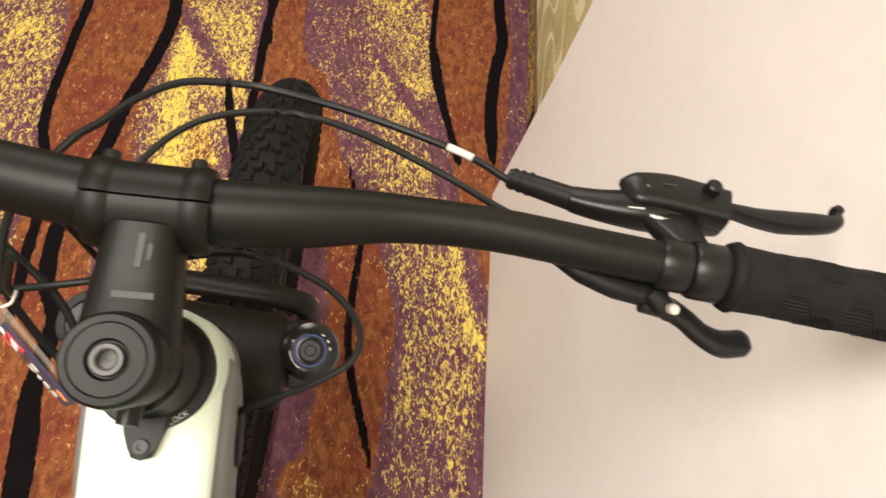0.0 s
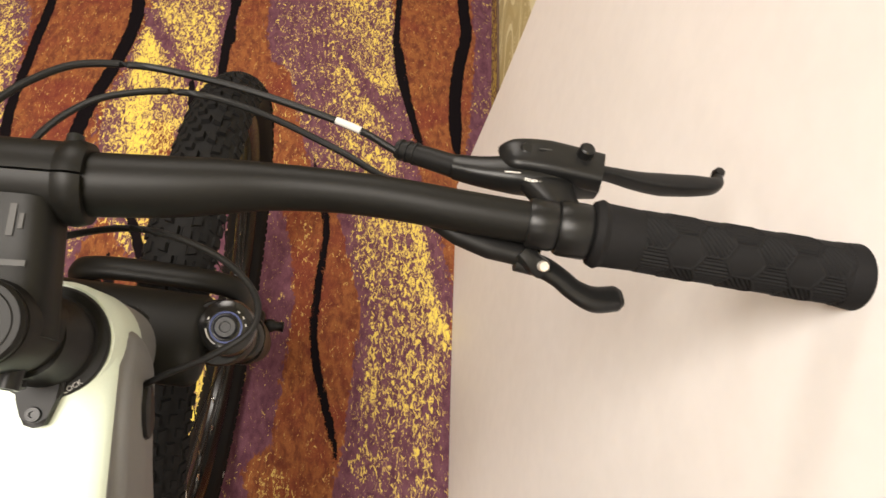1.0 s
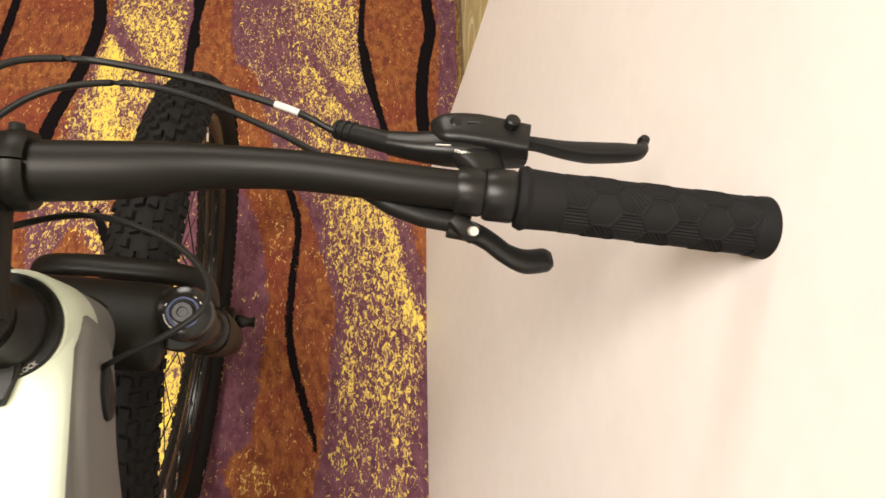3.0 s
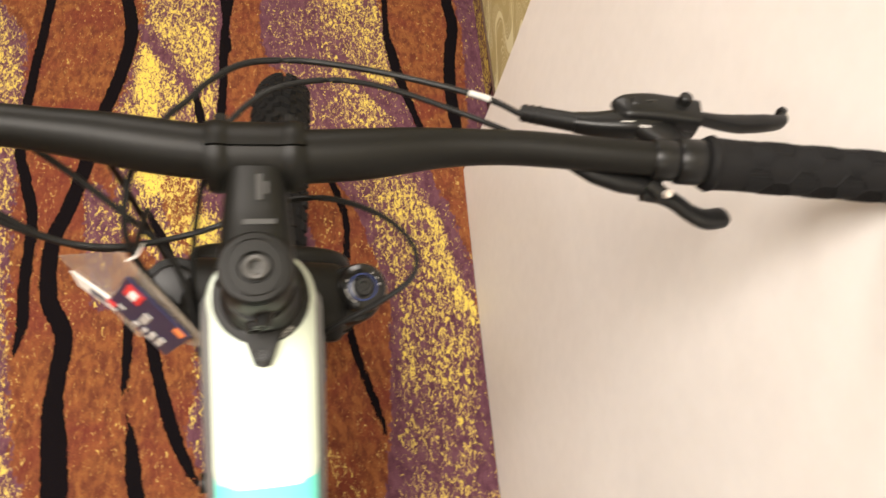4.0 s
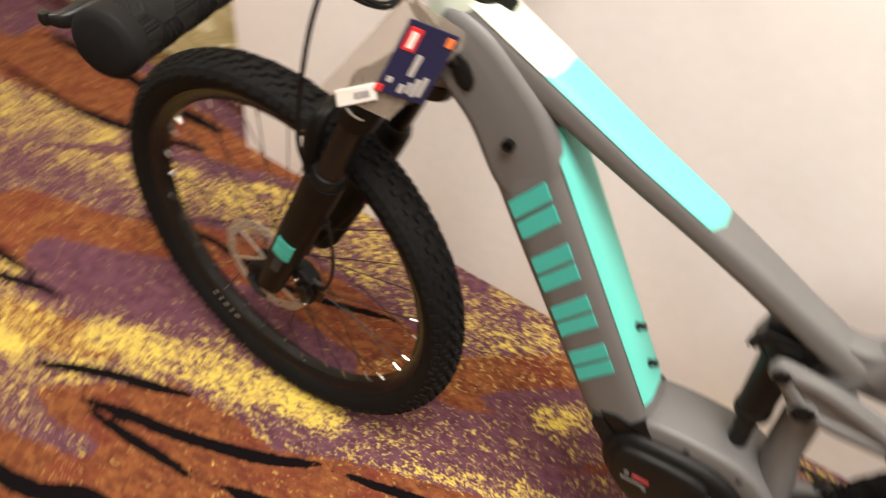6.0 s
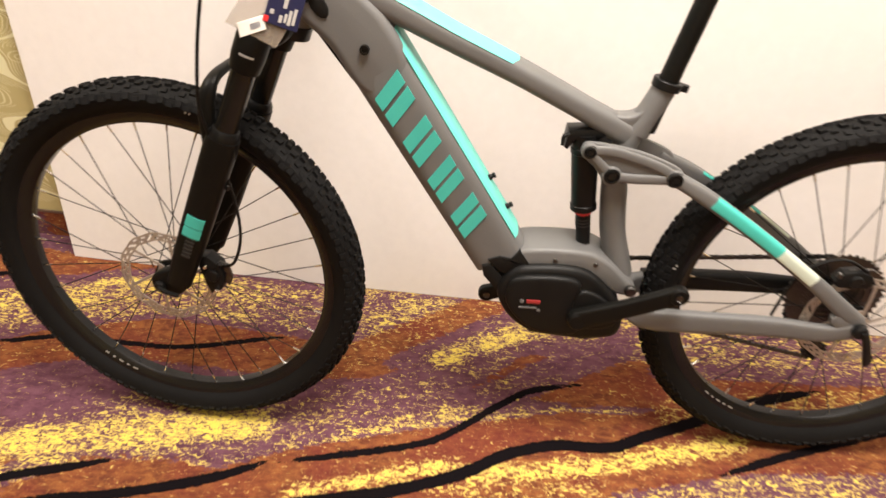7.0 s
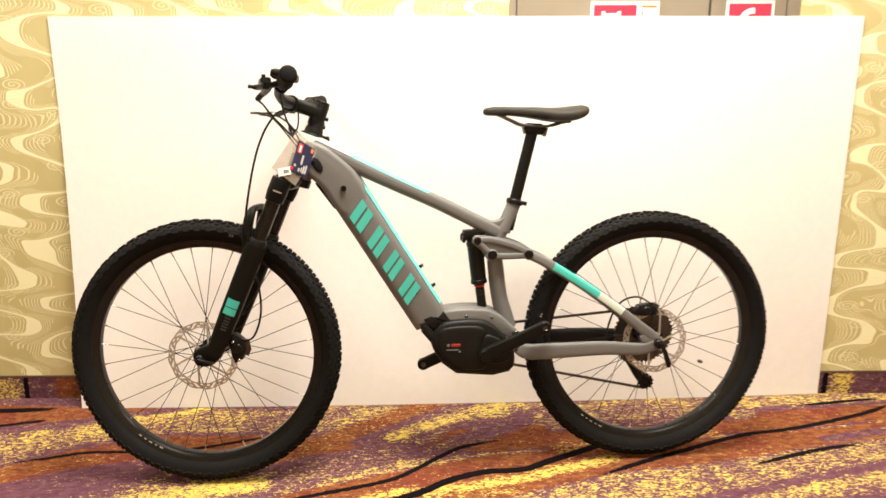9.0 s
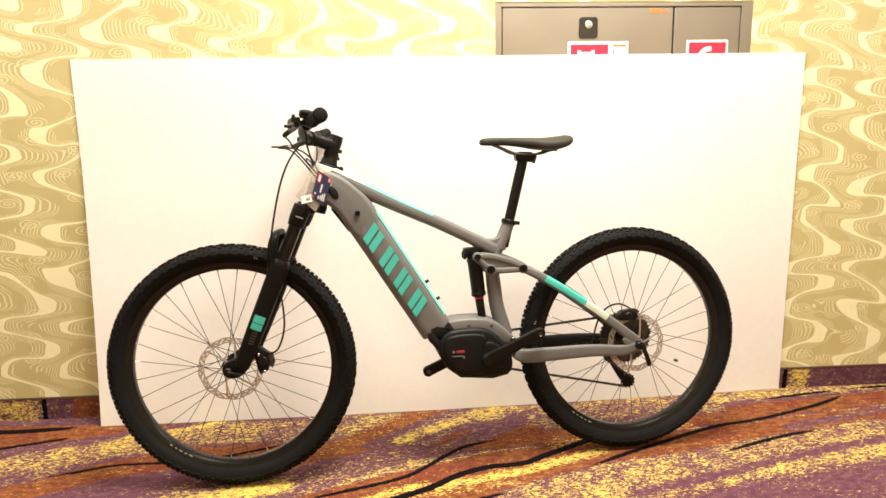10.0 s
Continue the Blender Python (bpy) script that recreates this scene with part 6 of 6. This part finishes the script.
# hoses and cables between bar and frame
HOSES = {
    "brake_hose": [(0.188, 0.180, 0.9915), (0.174, 0.152, 0.994), (0.149, 0.094, 0.988), (0.138, 0.050, 0.986), (0.135, 0.021, 0.985), (0.140, -0.008, 0.985), (0.157, -0.030, 0.984), (0.173, -0.043, 0.982), (0.188, -0.056, 0.980), (0.222, -0.075, 0.968), (0.250, -0.080, 0.940), (0.264, -0.070, 0.905), (0.278, -0.052, 0.875), (0.292, -0.043, 0.850)],
    "shift_cable": [(0.234, 0.196, 1.008), (0.212, 0.172, 0.996), (0.186, 0.145, 0.986), (0.161, 0.100, 0.983), (0.151, 0.062, 0.983), (0.154, 0.030, 0.983), (0.166, 0.002, 0.981), (0.190, -0.021, 0.972), (0.216, -0.036, 0.945), (0.252, -0.045, 0.895), (0.288, -0.043, 0.846)],
    "rear_brake_hose": [(0.187, -0.178, 1.002), (0.194, -0.165, 0.995), (0.206, -0.130, 0.973), (0.228, -0.090, 0.943), (0.250, -0.058, 0.912), (0.275, -0.046, 0.880), (0.296, -0.043, 0.850)],
    "post_cable": [(0.238, -0.215, 1.018), (0.238, -0.182, 0.993), (0.243, -0.150, 0.961), (0.250, -0.125, 0.940), (0.253, -0.098, 0.931), (0.249, -0.070, 0.927), (0.240, -0.034, 0.928), (0.231, 0.000, 0.940), (0.229, 0.040, 0.949), (0.238, 0.080, 0.940), (0.254, 0.103, 0.924), (0.270, 0.103, 0.908), (0.282, 0.080, 0.892), (0.289, 0.052, 0.874), (0.293, 0.036, 0.858), (0.300, 0.030, 0.842)],
    "display_cable": [(0.240, -0.238, 1.034), (0.240, -0.208, 1.006), (0.241, -0.176, 0.978), (0.247, -0.140, 0.946), (0.250, -0.108, 0.927), (0.250, -0.084, 0.922), (0.257, -0.074, 0.934), (0.262, -0.070, 0.955), (0.262, -0.060, 0.985)],
}
for name, pts in HOSES.items():
    pts = [(x, y, z - 0.010 * min(1, max(0, (z - 0.86) / 0.12))) for x, y, z in pts]
    part(name, tube(pts, 0.00226 if "hose" in name else 0.0021, n=10), PLASTIC, bicycle, "thin black hose" if "hose" in name else "thin black cable housing")
part("hose_print", tube([p - Vector((0, 0, 0.0098)) for p in curve_points(HOSES["brake_hose"], 6)[5:8]], 0.00232, n=10, smooth=False), PALE, bicycle, "white printed band on the hose")


# ---- tag in a clear pouch, hung from the cables ----
def build_tag():
    at = Vector((0.261, -0.081, 0.906))
    wide = Vector((0.033, 0.036, -0.023)).normalized()
    down = Vector((-0.024, -0.028, -0.069))
    down = (down - wide * down.dot(wide)).normalized()
    out = wide.cross(down)
    m = LEAN @ Matrix.Translation(at) @ Matrix((wide, down, out)).transposed().to_4x4()
    tag = thing("price_tag", "navy blue card in a clear plastic pouch, hung from the cables", "tag", m)
    flat = Matrix(((1, 0, 0, 0), (0, 0, 1, 0), (0, 1, 0, 0), (0, 0, 0, 1)))
    pouch = part("pouch", slab([(-0.012, -0.018), (0.070, -0.004), (0.032, 0.108), (-0.050, 0.096)], -0.0012, 0.0012, 0.0005, 1), FILM, tag, "clear crumpled plastic pouch", m=flat)
    pouch.visible_shadow = False
    card = part("card", block((0.0, 0.0, -0.0042), (0.056, 0.079, -0.0022), 0.0004, 1), NAVY, tag, "navy blue printed card")
    part("red_mark", block((0.004, 0.006, -0.0050), (0.018, 0.030, -0.0040), 0.0003, 1), RED, card, "red rounded mark")
    part("red_mark", block((0.008, 0.010, -0.0054), (0.014, 0.027, -0.0048), 0.0002, 1), PAPER, card, "pale bar")
    for a, b in (((0.024, 0.030), (0.030, 0.054)), ((0.036, 0.054), (0.041, 0.074)), ((0.043, 0.050), (0.048, 0.072)), ((0.030, 0.060), (0.034, 0.072)), ((0.006, 0.060), (0.012, 0.066)), ((0.022, 0.064), (0.027, 0.074))):
        part("print_bar", block((a[0], a[1], -0.0049), (b[0], b[1], -0.0040), 0.0002, 1), PALE, card, "pale printed bar")
    part("print_bar", block((0.045, 0.004, -0.0049), (0.053, 0.014, -0.0040), 0.0002, 1), ORANGE, card, "small orange bar")
    slip = part("bar_code_slip", block((-0.036, 0.079, -0.0036), (0.004, 0.098, -0.0022), 0.0003, 1, m=Matrix.Translation((-0.012, 0.086, 0)) @ Matrix.Rotation(-0.55, 4, "Z") @ Matrix.Translation((0.012, -0.086, 0))), PAPER, tag, "white paper slip with a bar code")
    for k in range(7):
        part("code_bar", block((-0.018 + k * 0.0022, 0.085, -0.0042), (-0.0170 + k * 0.0022, 0.093, -0.0035), 0, 1, m=Matrix.Translation((-0.012, 0.086, 0)) @ Matrix.Rotation(-0.55, 4, "Z") @ Matrix.Translation((0.012, -0.086, 0))), NAVY, slip, "dark printed bar")
    part("red_spot", block((-0.002, 0.070, -0.0052), (0.006, 0.078, -0.0042), 0.0003, 1), RED, card, "small red label")
    # White colour here stands for the glint on clear plastic.
    part("hanger", tube([(-0.006, -0.012, 0.0), (-0.004, -0.022, 0.004), (-0.006, -0.034, 0.008)], 0.0007, n=8), PAPER, tag, "thin clear hanger painted white for its glint")
    return tag


build_tag()


# ---- steel hydrant cabinet let into the wall ----
def build_cabinet():
    u0, u1, z0, z1 = CAB
    cab = thing("hydrant_cabinet", "brushed steel two-door cabinet let into the papered wall", "cabinet", ROOM @ pose(0, 0.008, 0))
    f = 0.022
    bm = bmesh.new()
    for a, b in (((u0, -0.006, z0), (u0 + f, 0.10, z1)), ((u1 - 0.040, -0.006, z0), (u1, 0.10, z1)), ((u0 + f, -0.006, z1 - f * 0.75), (u1 - 0.040, 0.10, z1)), ((u0 + f, -0.006, z0), (u1 - 0.040, 0.10, z0 + f)), ((u0, 0.10, z0), (u1, 0.12, z1))):
        block(a, b, 0.0015, 1, bm=bm)
    part("case", bm, CABINET, cab, "brushed steel frame")
    split = 1.496
    for a, b in ((u0 + f + 0.003, split - 0.003), (split + 0.003, u1 - 0.043)):
        door = part("door", block((a, -0.004, z0 + f + 0.003), (b, 0.018, z1 - f * 0.75 - 0.003), 0.0015, 1), CABINET, cab, "brushed steel door")
        if a < 1.2:
            handle = part("handle", slab([(1.170, 1.378), (1.222, 1.378), (1.229, 1.371), (1.229, 1.314), (1.222, 1.307), (1.170, 1.307), (1.163, 1.314), (1.163, 1.371)], -0.0075, -0.003, 0.0015, 1), DARK_STEEL, door, "recessed dull metal pull")
            part("pull", turned([(0, 0), (0.012, 0), (0.013, -0.003), (0.009, -0.005), (0, -0.005)], at=(1.196, -0.008, 1.352), axis=(0, 1, 0), n=20), STEEL, door)
            part("maker_mark", block((1.412, -0.0052, 1.390), (1.448, -0.0036, 1.404), 0.0003, 1), ORANGE, door, "small orange bar")
            part("maker_mark", block((1.452, -0.0052, 1.391), (1.474, -0.0036, 1.397), 0.0003, 1), ORANGE, door, "small orange bar")

    def sign(name, a, b, low, high, label):
        ob = part(name, block((a, -0.0058, low), (b, -0.0036, high), 0.0004, 1), PAPER)
        ob.matrix_world = ROOM @ pose(0, 0.008, 0)
        tagged(ob, label, "sign", "safety signs")
        return ob

    one = sign("safety_sign", 1.126, 1.338, 1.165, 1.297, "red and white safety sticker on a steel door")
    part("red_field", block((1.136, -0.0068, 1.175), (1.268, -0.0054, 1.287), 0.0003, 1), SIGN_RED, one, "red field")
    for a, b in (((1.165, 1.200), (1.215, 1.262)), ((1.160, 1.255), (1.172, 1.268)), ((1.208, 1.255), (1.220, 1.268))):
        part("pictogram", block((a[0], -0.0078, a[1]), (b[0], -0.0064, b[1]), 0.0003, 1), PAPER, one, "white sign shape")
    part("print_edge", block((1.284, -0.0068, 1.280), (1.330, -0.0054, 1.286), 0.0003, 1), ORANGE, one, "yellowish printed bar")
    part("print_edge", block((1.284, -0.0068, 1.190), (1.288, -0.0054, 1.270), 0.0003, 1), SIGN_RED, one, "thin red bar")
    two = sign("safety_sign", 1.546, 1.694, 1.165, 1.299, "red and white square safety sticker on a steel door")
    part("red_field", block((1.554, -0.0068, 1.173), (1.686, -0.0054, 1.291), 0.0003, 1), SIGN_RED, two, "red field")
    part("pictogram", tube([(1.590, -0.0068, 1.225), (1.600, -0.0068, 1.255), (1.616, -0.0068, 1.267), (1.634, -0.0068, 1.270)], [(0.0012, 0.009)] * 4, n=12), PAPER, two, "white curved sign shape")
    part("pictogram", disc((1.612, -0.0068, 1.215), (0, 1, 0), 0.026, 0.002), PAPER, two, "white round sign shape")


build_cabinet()
